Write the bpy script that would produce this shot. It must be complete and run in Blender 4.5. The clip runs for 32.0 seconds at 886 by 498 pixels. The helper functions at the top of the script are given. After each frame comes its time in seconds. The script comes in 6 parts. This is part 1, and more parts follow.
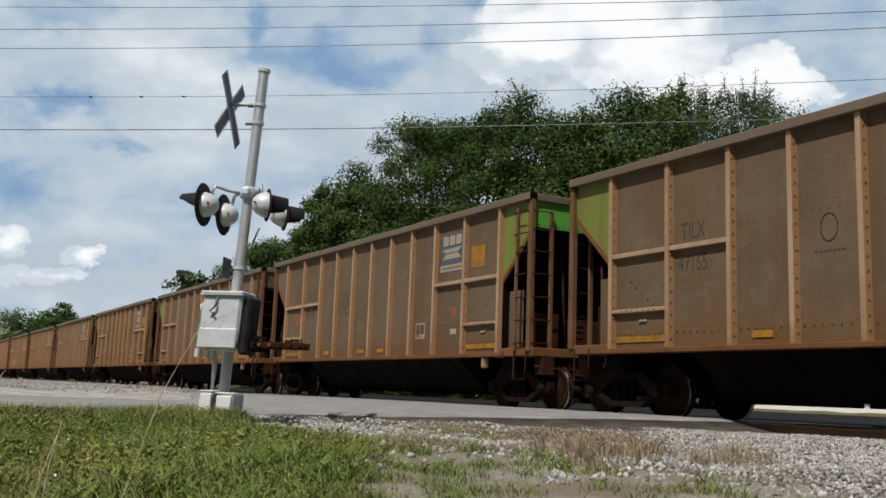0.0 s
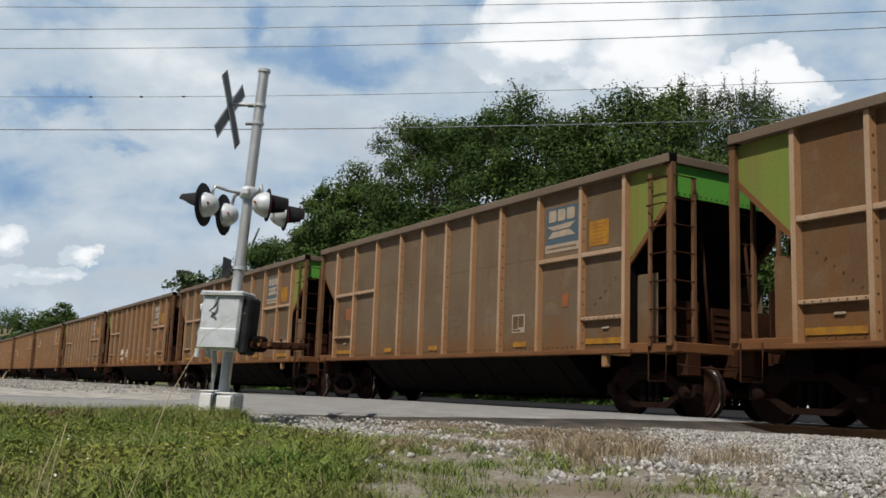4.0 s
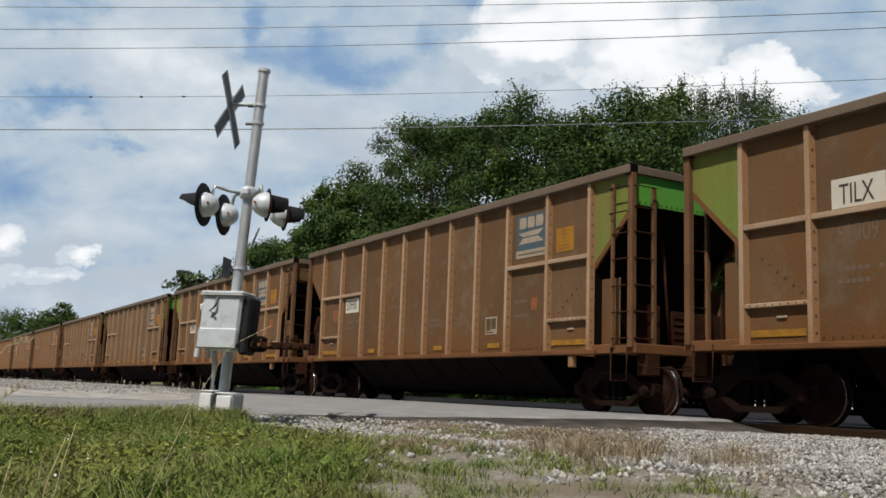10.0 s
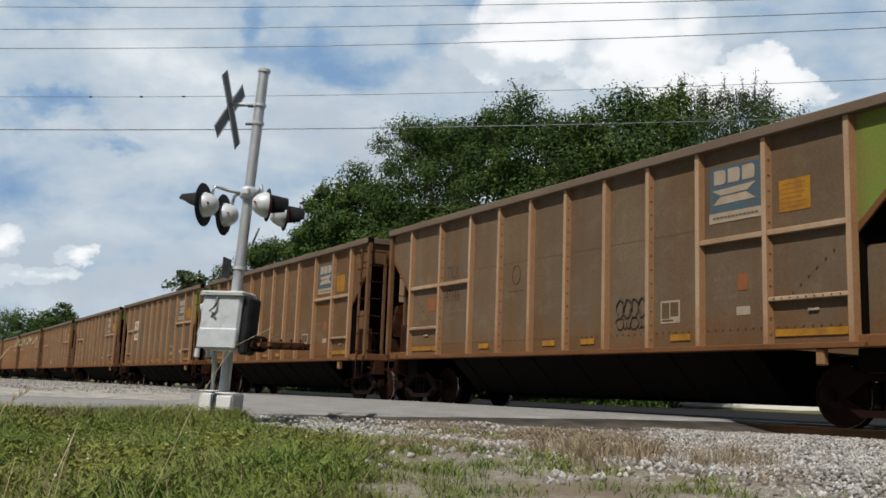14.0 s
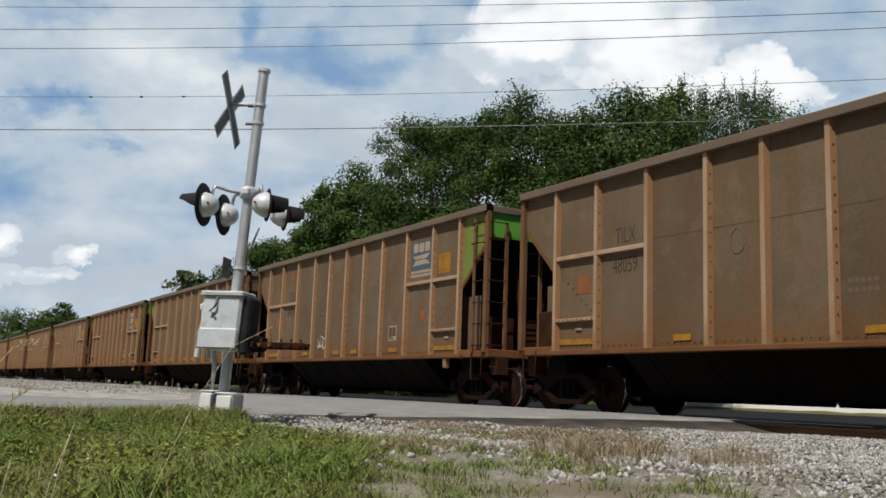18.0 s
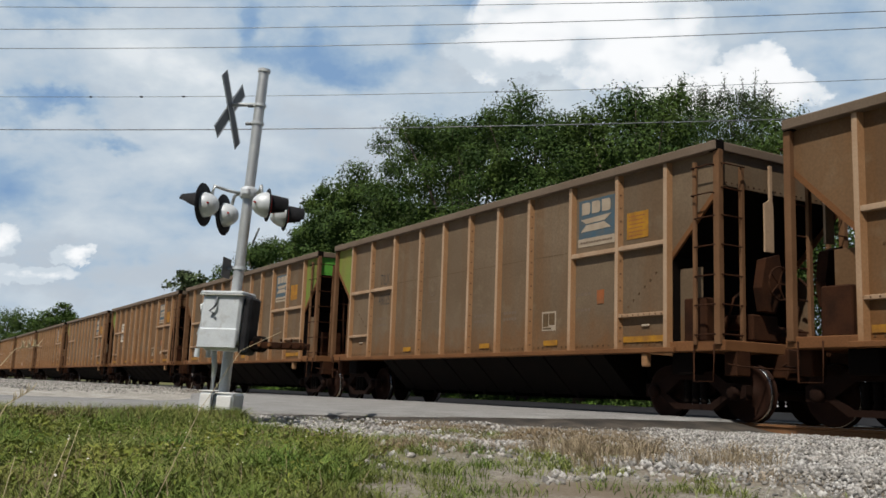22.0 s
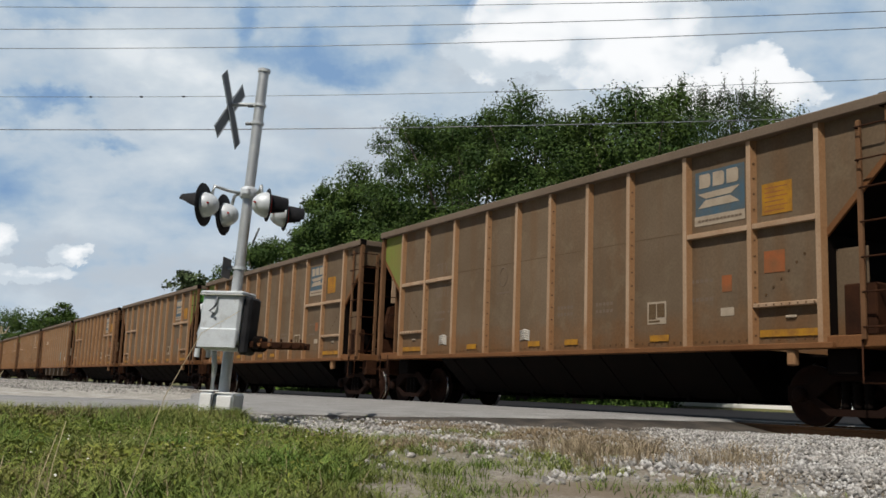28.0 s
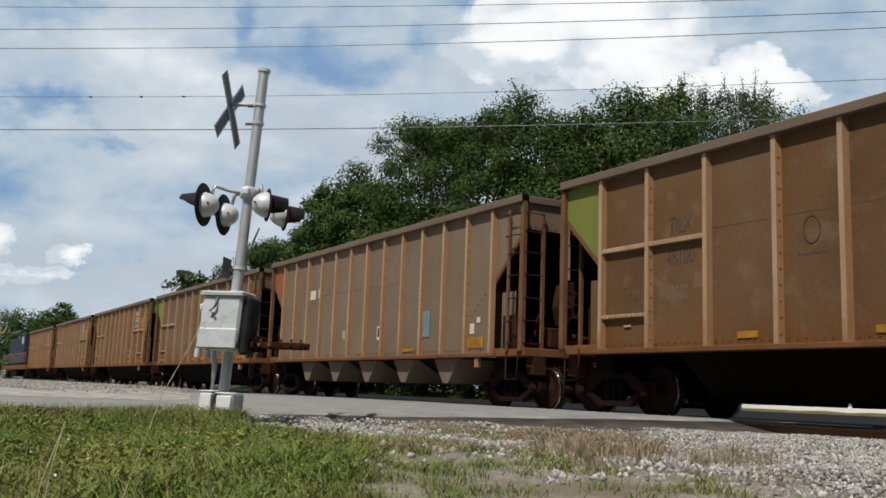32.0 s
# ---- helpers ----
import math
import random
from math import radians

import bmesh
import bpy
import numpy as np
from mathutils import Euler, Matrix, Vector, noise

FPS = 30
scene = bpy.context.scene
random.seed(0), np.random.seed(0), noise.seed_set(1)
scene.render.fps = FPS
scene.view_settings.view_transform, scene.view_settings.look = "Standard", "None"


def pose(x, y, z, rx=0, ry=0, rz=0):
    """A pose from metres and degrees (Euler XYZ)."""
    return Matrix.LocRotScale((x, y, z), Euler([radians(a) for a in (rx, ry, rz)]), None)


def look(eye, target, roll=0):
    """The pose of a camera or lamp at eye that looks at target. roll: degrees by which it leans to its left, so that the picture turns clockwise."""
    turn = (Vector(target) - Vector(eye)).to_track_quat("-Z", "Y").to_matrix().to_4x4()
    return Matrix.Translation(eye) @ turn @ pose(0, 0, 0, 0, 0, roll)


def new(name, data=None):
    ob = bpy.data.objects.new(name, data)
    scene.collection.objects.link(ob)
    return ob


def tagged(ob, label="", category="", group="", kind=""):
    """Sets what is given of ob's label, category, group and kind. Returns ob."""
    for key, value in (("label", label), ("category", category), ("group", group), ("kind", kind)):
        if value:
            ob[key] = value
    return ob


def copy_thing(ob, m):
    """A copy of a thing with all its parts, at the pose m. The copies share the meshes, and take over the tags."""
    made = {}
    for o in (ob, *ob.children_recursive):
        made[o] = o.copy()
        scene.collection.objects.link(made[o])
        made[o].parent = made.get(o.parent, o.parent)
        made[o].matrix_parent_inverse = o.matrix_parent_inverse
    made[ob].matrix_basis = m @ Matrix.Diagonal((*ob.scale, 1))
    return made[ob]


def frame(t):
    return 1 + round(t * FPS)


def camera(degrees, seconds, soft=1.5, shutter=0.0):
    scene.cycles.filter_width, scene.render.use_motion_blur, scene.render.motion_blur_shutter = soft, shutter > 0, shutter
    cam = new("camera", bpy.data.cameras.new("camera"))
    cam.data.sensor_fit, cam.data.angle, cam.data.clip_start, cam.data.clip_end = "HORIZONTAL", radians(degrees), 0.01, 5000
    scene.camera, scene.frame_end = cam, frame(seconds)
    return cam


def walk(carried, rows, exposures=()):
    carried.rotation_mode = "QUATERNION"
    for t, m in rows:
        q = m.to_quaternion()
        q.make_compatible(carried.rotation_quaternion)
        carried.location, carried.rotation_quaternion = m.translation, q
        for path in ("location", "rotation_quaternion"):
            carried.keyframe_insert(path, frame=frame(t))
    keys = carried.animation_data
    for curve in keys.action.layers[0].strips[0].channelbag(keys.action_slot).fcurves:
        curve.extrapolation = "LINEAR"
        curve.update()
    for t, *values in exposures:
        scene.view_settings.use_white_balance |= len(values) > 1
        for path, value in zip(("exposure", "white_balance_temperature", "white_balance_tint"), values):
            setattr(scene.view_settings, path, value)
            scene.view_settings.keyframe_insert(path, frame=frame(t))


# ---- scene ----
# ---- camera: one fixed stand beside the level crossing ----
EYE = Vector((0.0, 0.0, 0.299))
YAW, PITCH, ROLL = radians(59.687), radians(8.773), 2.115
FORWARD = Vector((-math.sin(YAW) * math.cos(PITCH), math.cos(YAW) * math.cos(PITCH), math.sin(PITCH)))
cam = camera(50.97, 32.0, soft=1.6)
walk(cam, [(0.0, look(EYE, EYE + FORWARD, ROLL)), (32.0, look(EYE, EYE + FORWARD, ROLL))],
     exposures=[(0.0, -0.28), (32.0, -0.28)])

# ---- plan, in metres: x along the track, y across it, z = 0 at the rail's top ----
TRACK_Y = 12.656          # centre line of the track
CAR_PITCH = 16.18         # coupled length of one wagon
CAR_LEN = 14.724          # length over the top chord
LAST_CAR = 31


SLACK_T = [0, 4, 9, 10, 11, 15, 17, 18, 19, 20, 21, 22, 23, 24, 26, 28, 29, 30, 31, 32]
SLACK_X = [0.05, 0.0, -0.02, -0.04, 0.0, 0.0, -0.20, -0.10, -0.14, -0.09, -0.06, -0.04, -0.07, -0.04, 0.0, 0.04, 0.02, -0.08, -0.25, -0.22]


def train_at(t):
    """Where the leading corner of wagon 0 is at t seconds; the slack in the couplers runs in and out a little."""
    return -15.490 + 13.0770 * t + 0.01795 * t * t + float(np.interp(t, SLACK_T, SLACK_X))


# ---- light ----
world = bpy.data.worlds.new("world")
scene.world = world
world.use_nodes = True
SUN_EL, SUN_AZ = radians(55), math.atan2(-0.85, 0.53)
wn, wl = world.node_tree.nodes, world.node_tree.links
sky = wn.new("ShaderNodeTexSky")
sky.sky_type, sky.sun_disc = "NISHITA", False
sky.air_density, sky.dust_density = 0.6, 0.6
sky.sun_elevation, sky.sun_rotation = SUN_EL, math.pi / 2 - SUN_AZ
wl.new(sky.outputs["Color"], wn["Background"].inputs["Color"])
wn["Background"].inputs["Strength"].default_value = 0.05
sun_data = bpy.data.lights.new("sun", "SUN")
sun_data.energy, sun_data.angle, sun_data.color = 5.0, radians(0.6), (1.0, 0.95, 0.87)
sun = new("sun", sun_data)
TO_SUN = Vector((math.cos(SUN_AZ) * math.cos(SUN_EL), math.sin(SUN_AZ) * math.cos(SUN_EL), math.sin(SUN_EL)))
sun.matrix_world = look(TO_SUN * 50, (0, 0, 0))


# ---- materials ----
def mat(name, colour, rough=0.7, metal=0.0, second=None, scale=4.0, amount=0.5, fine=60.0, fine_amount=0.25,
        bump=0.0, bump_scale=120.0, spread=0.0, streak=None, coords="Object", wear=None, foot=None):
    """A surface with two scales of colour change, optional vertical streaks, wear and relief."""
    m = bpy.data.materials.new(name)
    m.use_nodes = True
    n, l = m.node_tree.nodes, m.node_tree.links
    p = n["Principled BSDF"]
    p.inputs["Roughness"].default_value, p.inputs["Metallic"].default_value = rough, metal
    p.inputs["Specular IOR Level"].default_value = 0.5 if rough < 0.6 else 0.08
    tc = n.new("ShaderNodeTexCoord").outputs[coords]
    if spread:
        # every object takes its own stretch of the pattern
        own = n.new("ShaderNodeObjectInfo")
        far = n.new("ShaderNodeMath")
        far.operation = "MULTIPLY"
        l.new(own.outputs["Random"], far.inputs[0])
        far.inputs[1].default_value = 61.0
        moved = n.new("ShaderNodeVectorMath")
        moved.operation = "ADD"
        l.new(tc, moved.inputs[0])
        l.new(far.outputs[0], moved.inputs[1])
        tc = moved.outputs[0]

    def noise_at(sc, detail=4, vec=None):
        t = n.new("ShaderNodeTexNoise")
        t.inputs["Scale"].default_value, t.inputs["Detail"].default_value = sc, detail
        l.new(vec or tc, t.inputs["Vector"])
        return t.outputs["Fac"]

    def ramp(fac, lo, hi):
        r = n.new("ShaderNodeMapRange")
        r.inputs["From Min"].default_value, r.inputs["From Max"].default_value = lo, hi
        l.new(fac, r.inputs["Value"])
        return r.outputs["Result"]

    def mix(fac, a, b, kind="MIX"):
        x = n.new("ShaderNodeMix")
        x.data_type, x.blend_type = "RGBA", kind
        for key, value in ((0, fac), (6, a), (7, b)):
            if isinstance(value, (int, float)):
                x.inputs[key].default_value = value
            elif isinstance(value, tuple):
                x.inputs[key].default_value = (*value[:3], 1)
            else:
                l.new(value, x.inputs[key])
        return x.outputs[2]

    def times(a, k):
        x = n.new("ShaderNodeMath")
        x.operation = "MULTIPLY"
        l.new(a, x.inputs[0])
        x.inputs[1].default_value = k
        return x.outputs[0]

    out = colour
    second = second or tuple(c * 0.6 for c in colour)
    out = mix(times(ramp(noise_at(scale, 5), 0.35, 0.7), amount), out, second)
    if streak:
        mp = n.new("ShaderNodeMapping")
        mp.inputs["Scale"].default_value = (1, 1, 0.06)
        l.new(tc, mp.inputs["Vector"])
        out = mix(times(ramp(noise_at(streak[1], 4, mp.outputs["Vector"]), 0.48, 0.75), streak[2]), out, streak[0])
    if wear:
        out = mix(times(ramp(noise_at(wear[1], 6), 0.55, 0.68), wear[2]), out, wear[0])
    if foot:
        # rust creeping up unevenly from the bottom seam
        sep = n.new("ShaderNodeSeparateXYZ")
        l.new(n.new("ShaderNodeTexCoord").outputs["Object"], sep.inputs[0])
        climb = n.new("ShaderNodeMath")
        climb.operation = "ADD"
        l.new(sep.outputs[2], climb.inputs[0])
        l.new(times(noise_at(3.5, 5), 1.3), climb.inputs[1])
        out = mix(times(ramp(climb.outputs[0], 2.5, 1.75), foot[1]), out, foot[0])
    g = ramp(noise_at(fine, 3), 0.25, 0.75)
    grey = n.new("ShaderNodeMapRange")
    grey.inputs["To Min"].default_value, grey.inputs["To Max"].default_value = 1 - fine_amount, 1 + fine_amount
    l.new(g, grey.inputs["Value"])
    out = mix(1.0, out, grey.outputs["Result"], "MULTIPLY")
    if spread:
        oi = n.new("ShaderNodeObjectInfo")
        geo = n.new("ShaderNodeNewGeometry")
        add = n.new("ShaderNodeMath")
        add.operation = "ADD"
        l.new(oi.outputs["Random"], add.inputs[0])
        l.new(geo.outputs["Random Per Island"], add.inputs[1])
        fr = n.new("ShaderNodeMath")
        fr.operation = "FRACT"
        l.new(add.outputs[0], fr.inputs[0])
        sp = n.new("ShaderNodeMapRange")
        sp.inputs["To Min"].default_value, sp.inputs["To Max"].default_value = 1 - spread, 1 + spread
        l.new(fr.outputs[0], sp.inputs["Value"])
        out = mix(1.0, out, sp.outputs["Result"], "MULTIPLY")
    if isinstance(out, tuple):
        p.inputs["Base Color"].default_value = (*out, 1)
    else:
        l.new(out, p.inputs["Base Color"])
    if bump:
        b = n.new("ShaderNodeBump")
        b.inputs["Strength"].default_value, b.inputs["Distance"].default_value = bump, 0.02
        l.new(noise_at(bump_scale, 5), b.inputs["Height"])
        l.new(b.outputs["Normal"], p.inputs["Normal"])
    return m


RUST = (0.17, 0.075, 0.032)
M_SIDE = mat("dusty_aluminium", (0.150, 0.108, 0.070), 0.75, 0.0, (0.108, 0.074, 0.045), 0.7, 0.8, 25, 0.12,
             0.05, 30, 0.09, ((0.135, 0.070, 0.030), 2.0, 0.7), wear=((0.165, 0.124, 0.079), 2.4, 0.5), foot=((0.150, 0.070, 0.026), 0.75))
M_SIDE2 = mat("rust_washed_aluminium", (0.145, 0.088, 0.047), 0.75, 0.0, (0.106, 0.058, 0.028), 0.7, 0.8, 25, 0.12,
              0.05, 30, 0.09, ((0.150, 0.066, 0.020), 2.0, 0.75), wear=((0.172, 0.122, 0.076), 2.4, 0.5), foot=((0.155, 0.064, 0.020), 0.8))
M_RIB = mat("pale_rib", (0.40, 0.285, 0.192), 0.7, 0.0, (0.29, 0.18, 0.10), 1.0, 0.7, 30, 0.12, 0.05, 40, 0.05,
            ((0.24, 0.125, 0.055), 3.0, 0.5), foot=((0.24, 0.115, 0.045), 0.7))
# Rib flanks are darker and more orange than the rib's face.
M_FLANK = mat("orange_brown_rib_flank", (0.235, 0.122, 0.056), 0.75, 0.0, (0.27, 0.165, 0.09), 1.0, 0.7, 30, 0.12)
M_CHORD = mat("weathered_chord", (0.165, 0.125, 0.092), 0.65, 0.0, (0.12, 0.085, 0.058), 0.8, 0.6, 40, 0.12, 0.05, 50)
# Rust, taken darker so that it holds the shade below the wagons.
M_RUST = mat("rusty_shaded_underframe", (0.045, 0.018, 0.0085), 0.85, 0.0, (0.016, 0.008, 0.005), 3.0, 0.8, 60, 0.25, 0.2, 60)
M_SILL = mat("rusty_sill", (0.17, 0.078, 0.033), 0.8, 0.0, (0.11, 0.048, 0.021), 1.6, 0.7, 50, 0.15, 0.1, 50)
M_POST = mat("rusty_post", (0.165, 0.088, 0.045), 0.8, 0.0, (0.10, 0.05, 0.025), 2.0, 0.7, 50, 0.15, 0.1, 50)
# The gussets' green made more vivid: light on the end faces is painted in.
M_BAND = mat("lit_green_band", (0.10, 0.34, 0.05), 0.6, 0.0, (0.12, 0.26, 0.05), 1.5, 0.6, 40, 0.1)
# Near-black colour carries the shade under the wagons; black fittings use it too.
M_DARK = mat("black_and_shaded_steel", (0.0045, 0.0032, 0.0026), 0.9, 0.0, (0.009, 0.005, 0.0035), 2.5, 0.5, 50, 0.3, 0.15, 60)
M_GREEN = mat("lime_green_paint", (0.150, 0.205, 0.042), 0.65, 0.0, (0.19, 0.17, 0.045), 1.4, 0.7, 40, 0.12, 0, 0, 0.04,
              ((0.17, 0.11, 0.05), 3.0, 0.6))
M_TREAD = mat("polished_tread", (0.62, 0.60, 0.58), 0.22, 1.0, (0.45, 0.42, 0.4), 8, 0.5, 80, 0.1)
# Truck and wheel colours mix real rust with the dimness below the body.
M_TRUCK = mat("grimy_shaded_cast_steel", (0.015, 0.0065, 0.004), 0.85, 0.0, (0.014, 0.008, 0.006), 2.0, 0.7, 40, 0.25)
M_WHEEL = mat("rusty_shaded_wheel", (0.024, 0.010, 0.006), 0.75, 0.0, (0.018, 0.009, 0.006), 6, 0.7, 60, 0.2)
M_RAIL = mat("rusty_rail", (0.24, 0.125, 0.06), 0.8, 0.2, (0.16, 0.08, 0.04), 2, 0.6, 60, 0.25, 0.1, 80)
M_RAILTOP = mat("worn_rail_head", (0.5, 0.47, 0.44), 0.3, 1.0, (0.3, 0.25, 0.2), 3, 0.5, 60, 0.2)
M_TIE = mat("creosoted_timber", (0.085, 0.062, 0.047), 0.9, 0, (0.14, 0.11, 0.09), 5, 0.6, 60, 0.3, 0.3, 60, 0.25)
M_GALV = mat("galvanised_steel", (0.56, 0.58, 0.58), 0.42, 0.55, (0.42, 0.44, 0.45), 5, 0.6, 60, 0.08, 0.03, 60)
M_ALU = mat("cast_aluminium_paint", (0.60, 0.635, 0.66), 0.45, 0.1, (0.46, 0.49, 0.52), 6, 0.6, 70, 0.08, 0.05, 90,
            wear=((0.33, 0.31, 0.29), 9, 0.35))
M_BLACK = mat("black_enamel", (0.014, 0.014, 0.016), 0.62, 0, (0.04, 0.04, 0.042), 5, 0.6, 60, 0.2)
M_REDLENS = mat("red_lens", (0.35, 0.02, 0.015), 0.2, 0, (0.2, 0.01, 0.01), 20, 0.4, 60, 0.1)
M_WHITE = mat("white_reflective", (0.74, 0.74, 0.72), 0.6, 0, (0.6, 0.58, 0.55), 5, 0.6, 60, 0.08)
M_SIGNBACK = mat("bare_sign_back", (0.115, 0.125, 0.14), 0.5, 0.2, (0.14, 0.15, 0.16), 6, 0.5, 60, 0.1)
M_YELLOW = mat("yellow_reflector", (0.38, 0.185, 0.018), 0.65, 0, (0.20, 0.095, 0.03), 4, 0.85, 50, 0.15)
M_ORANGE = mat("faded_orange_decal", (0.27, 0.090, 0.034), 0.65, 0, (0.17, 0.085, 0.042), 5, 0.8, 50, 0.15)
M_BLUE = mat("faded_blue_decal", (0.06, 0.105, 0.14), 0.65, 0, (0.10, 0.09, 0.07), 4, 0.7, 40, 0.12)
M_DECALW = mat("dusty_white_decal", (0.36, 0.295, 0.22), 0.65, 0, (0.26, 0.20, 0.14), 6, 0.6, 50, 0.12)
M_PLATEW = mat("white_number_plate", (0.58, 0.53, 0.45), 0.6, 0, (0.5, 0.44, 0.36), 5, 0.5, 50, 0.08)
M_STENCIL = mat("black_stencil", (0.055, 0.046, 0.04), 0.7, 0, (0.11, 0.085, 0.06), 8, 0.6, 60, 0.15)
M_FADED = mat("faded_stencil", (0.135, 0.10, 0.072), 0.75, 0, (0.17, 0.12, 0.085), 8, 0.6, 60, 0.15)
M_MARK = mat("worn_black_stencil", (0.048, 0.038, 0.030), 0.75, 0, (0.085, 0.06, 0.042), 6, 0.8, 60, 0.15)
M_GRAFF = mat("white_spray_paint", (0.55, 0.52, 0.47), 0.6, 0, (0.35, 0.28, 0.2), 7, 0.6, 60, 0.1)
M_ASPHALT = mat("worn_asphalt", (0.275, 0.268, 0.258), 0.85, 0, (0.19, 0.183, 0.175), 1.6, 0.8, 45, 0.3, 0.3, 120,
                wear=((0.33, 0.32, 0.31), 2.2, 0.5))
# Darker than asphalt, so the shadow behind the track is in the colour.
M_SHADE_SLAB = mat("shadow_dark_slab", (0.017, 0.017, 0.019), 0.9, 0, (0.026, 0.025, 0.027), 0.8, 0.7, 60, 0.25)
M_APRON = mat("crumbling_asphalt", (0.052, 0.047, 0.042), 0.9, 0, (0.12, 0.10, 0.08), 2.5, 0.8, 90, 0.35, 0.5, 90)
M_STONE = mat("limestone_ballast", (0.37, 0.36, 0.342), 0.9, 0, (0.23, 0.207, 0.180), 5, 0.8, 70, 0.2, 0.3, 60, 0.62)
M_GRASS = mat("grass_blade", (0.100, 0.165, 0.032), 0.65, 0, (0.255, 0.235, 0.078), 1.3, 0.85, 20, 0.2, 0, 0, 0.5)
M_STRAW = mat("pale_straw", (0.45, 0.38, 0.25), 0.7, 0, (0.32, 0.29, 0.15), 3, 0.6)
M_DRY = mat("dry_grass_blade", (0.33, 0.265, 0.175), 0.7, 0, (0.22, 0.165, 0.105), 1.5, 0.7, 20, 0.2, 0, 0, 0.35)
M_LUSH = mat("lush_bank_grass", (0.11, 0.20, 0.035), 0.65, 0, (0.16, 0.24, 0.05), 0.5, 0.8, 20, 0.2, 0, 0, 0.4)
M_RUSSET = mat("russet_low_plant", (0.19, 0.132, 0.080), 0.7, 0, (0.12, 0.10, 0.05), 1.6, 0.8, 20, 0.2, 0, 0, 0.4)
M_WEED = mat("weed_leaf", (0.090, 0.140, 0.024), 0.65, 0, (0.245, 0.240, 0.055), 1.4, 0.8, 20, 0.2, 0, 0, 0.4)
M_FLOWER = mat("small_white_flower", (0.75, 0.74, 0.68), 0.6)
M_BARK = mat("oak_bark", (0.13, 0.105, 0.085), 0.9, 0, (0.08, 0.065, 0.05), 3, 0.7, 40, 0.3, 0.4, 30)
M_LEAF = mat("oak_leaf", (0.030, 0.060, 0.016), 0.6, 0, (0.082, 0.125, 0.026), 0.55, 0.95, 6, 0.25, 0, 0, 0.45)
M_LEAF2 = mat("pale_leaf", (0.045, 0.070, 0.028), 0.65, 0, (0.085, 0.105, 0.052), 0.35, 0.9, 6, 0.25, 0, 0, 0.45)
M_BOLT = mat("dark_bolt_head", (0.085, 0.050, 0.026), 0.8, 0, (0.13, 0.075, 0.036), 1.2, 0.8)
M_SEAM = mat("rusty_seam", (0.092, 0.058, 0.030), 0.8, 0, (0.125, 0.085, 0.048), 1.0, 0.9)
M_WIRE = mat("weathered_cable", (0.17, 0.18, 0.19), 0.5, 0.5)
M_NAVY = mat("navy_loco_paint", (0.012, 0.020, 0.042), 0.65, 0, (0.04, 0.045, 0.06), 1.5, 0.6, 40, 0.15)
M_PALE = mat("pale_dusty_wagon", (0.185, 0.142, 0.100), 0.75, 0.0, (0.15, 0.105, 0.068), 0.6, 0.7, 25, 0.1, 0.05, 30, 0.05, ((0.16, 0.10, 0.06), 2.2, 0.4))
M_TEAL = mat("teal_decal", (0.16, 0.24, 0.25), 0.6)
M_GLASS = mat("dark_cab_glass", (0.02, 0.025, 0.03), 0.1)
M_SAND = mat("pale_sand", (0.55, 0.53, 0.49), 0.9, 0, (0.45, 0.42, 0.37), 0.6, 0.6, 40, 0.15)


# ---- mesh helpers ----
def part(name, bm, material, parent=None, label=""):
    me = bpy.data.meshes.new(name)
    bm.to_mesh(me)
    bm.free()
    me.materials.append(material)
    ob = new(name, me)
    ob.parent = parent
    return tagged(ob, label) if label else ob


def same(name, source, parent, m=None):
    """Another piece on the mesh of one already made."""
    ob = new(name, source.data)
    ob.parent = parent
    if m is not None:
        ob.matrix_basis = m
    return ob


def box(bm, x0, x1, y0, y1, z0, z1, bevel=0.0):
    made = bmesh.ops.create_cube(bm, size=1)["verts"]
    for v in made:
        v.co = Vector(((x0 + x1) / 2 + v.co.x * (x1 - x0), (y0 + y1) / 2 + v.co.y * (y1 - y0), (z0 + z1) / 2 + v.co.z * (z1 - z0)))
    if bevel:
        edges = list({e for v in made for e in v.link_edges})
        bmesh.ops.bevel(bm, geom=edges, offset=bevel, segments=1, affect="EDGES")
    return bm


def boxed(*a, **k):
    return box(bmesh.new(), *a, **k)


def rod(bm, a, b, r, r2=None, seg=10):
    a, b = Vector(a), Vector(b)
    d = b - a
    m = Matrix.Translation((a + b) / 2) @ d.to_track_quat("Z", "Y").to_matrix().to_4x4()
    bmesh.ops.create_cone(bm, cap_ends=True, segments=seg, radius1=r, radius2=r if r2 is None else r2, depth=d.length, matrix=m)
    return bm


def prism(bm, outline, axis, lo, hi):
    """A flat outline pushed from lo to hi along an axis (0, 1 or 2); its points are the other two coordinates in order."""
    def at(p, w):
        c = list(p)
        c.insert(axis, w)
        return bm.verts.new(c)
    a, b = [at(p, lo) for p in outline], [at(p, hi) for p in outline]
    n = len(a)
    fs = [bm.faces.new(a), bm.faces.new(b[::-1])]
    fs += [bm.faces.new((a[i], b[i], b[(i + 1) % n], a[(i + 1) % n])) for i in range(n)]
    bmesh.ops.recalc_face_normals(bm, faces=fs)
    return bm


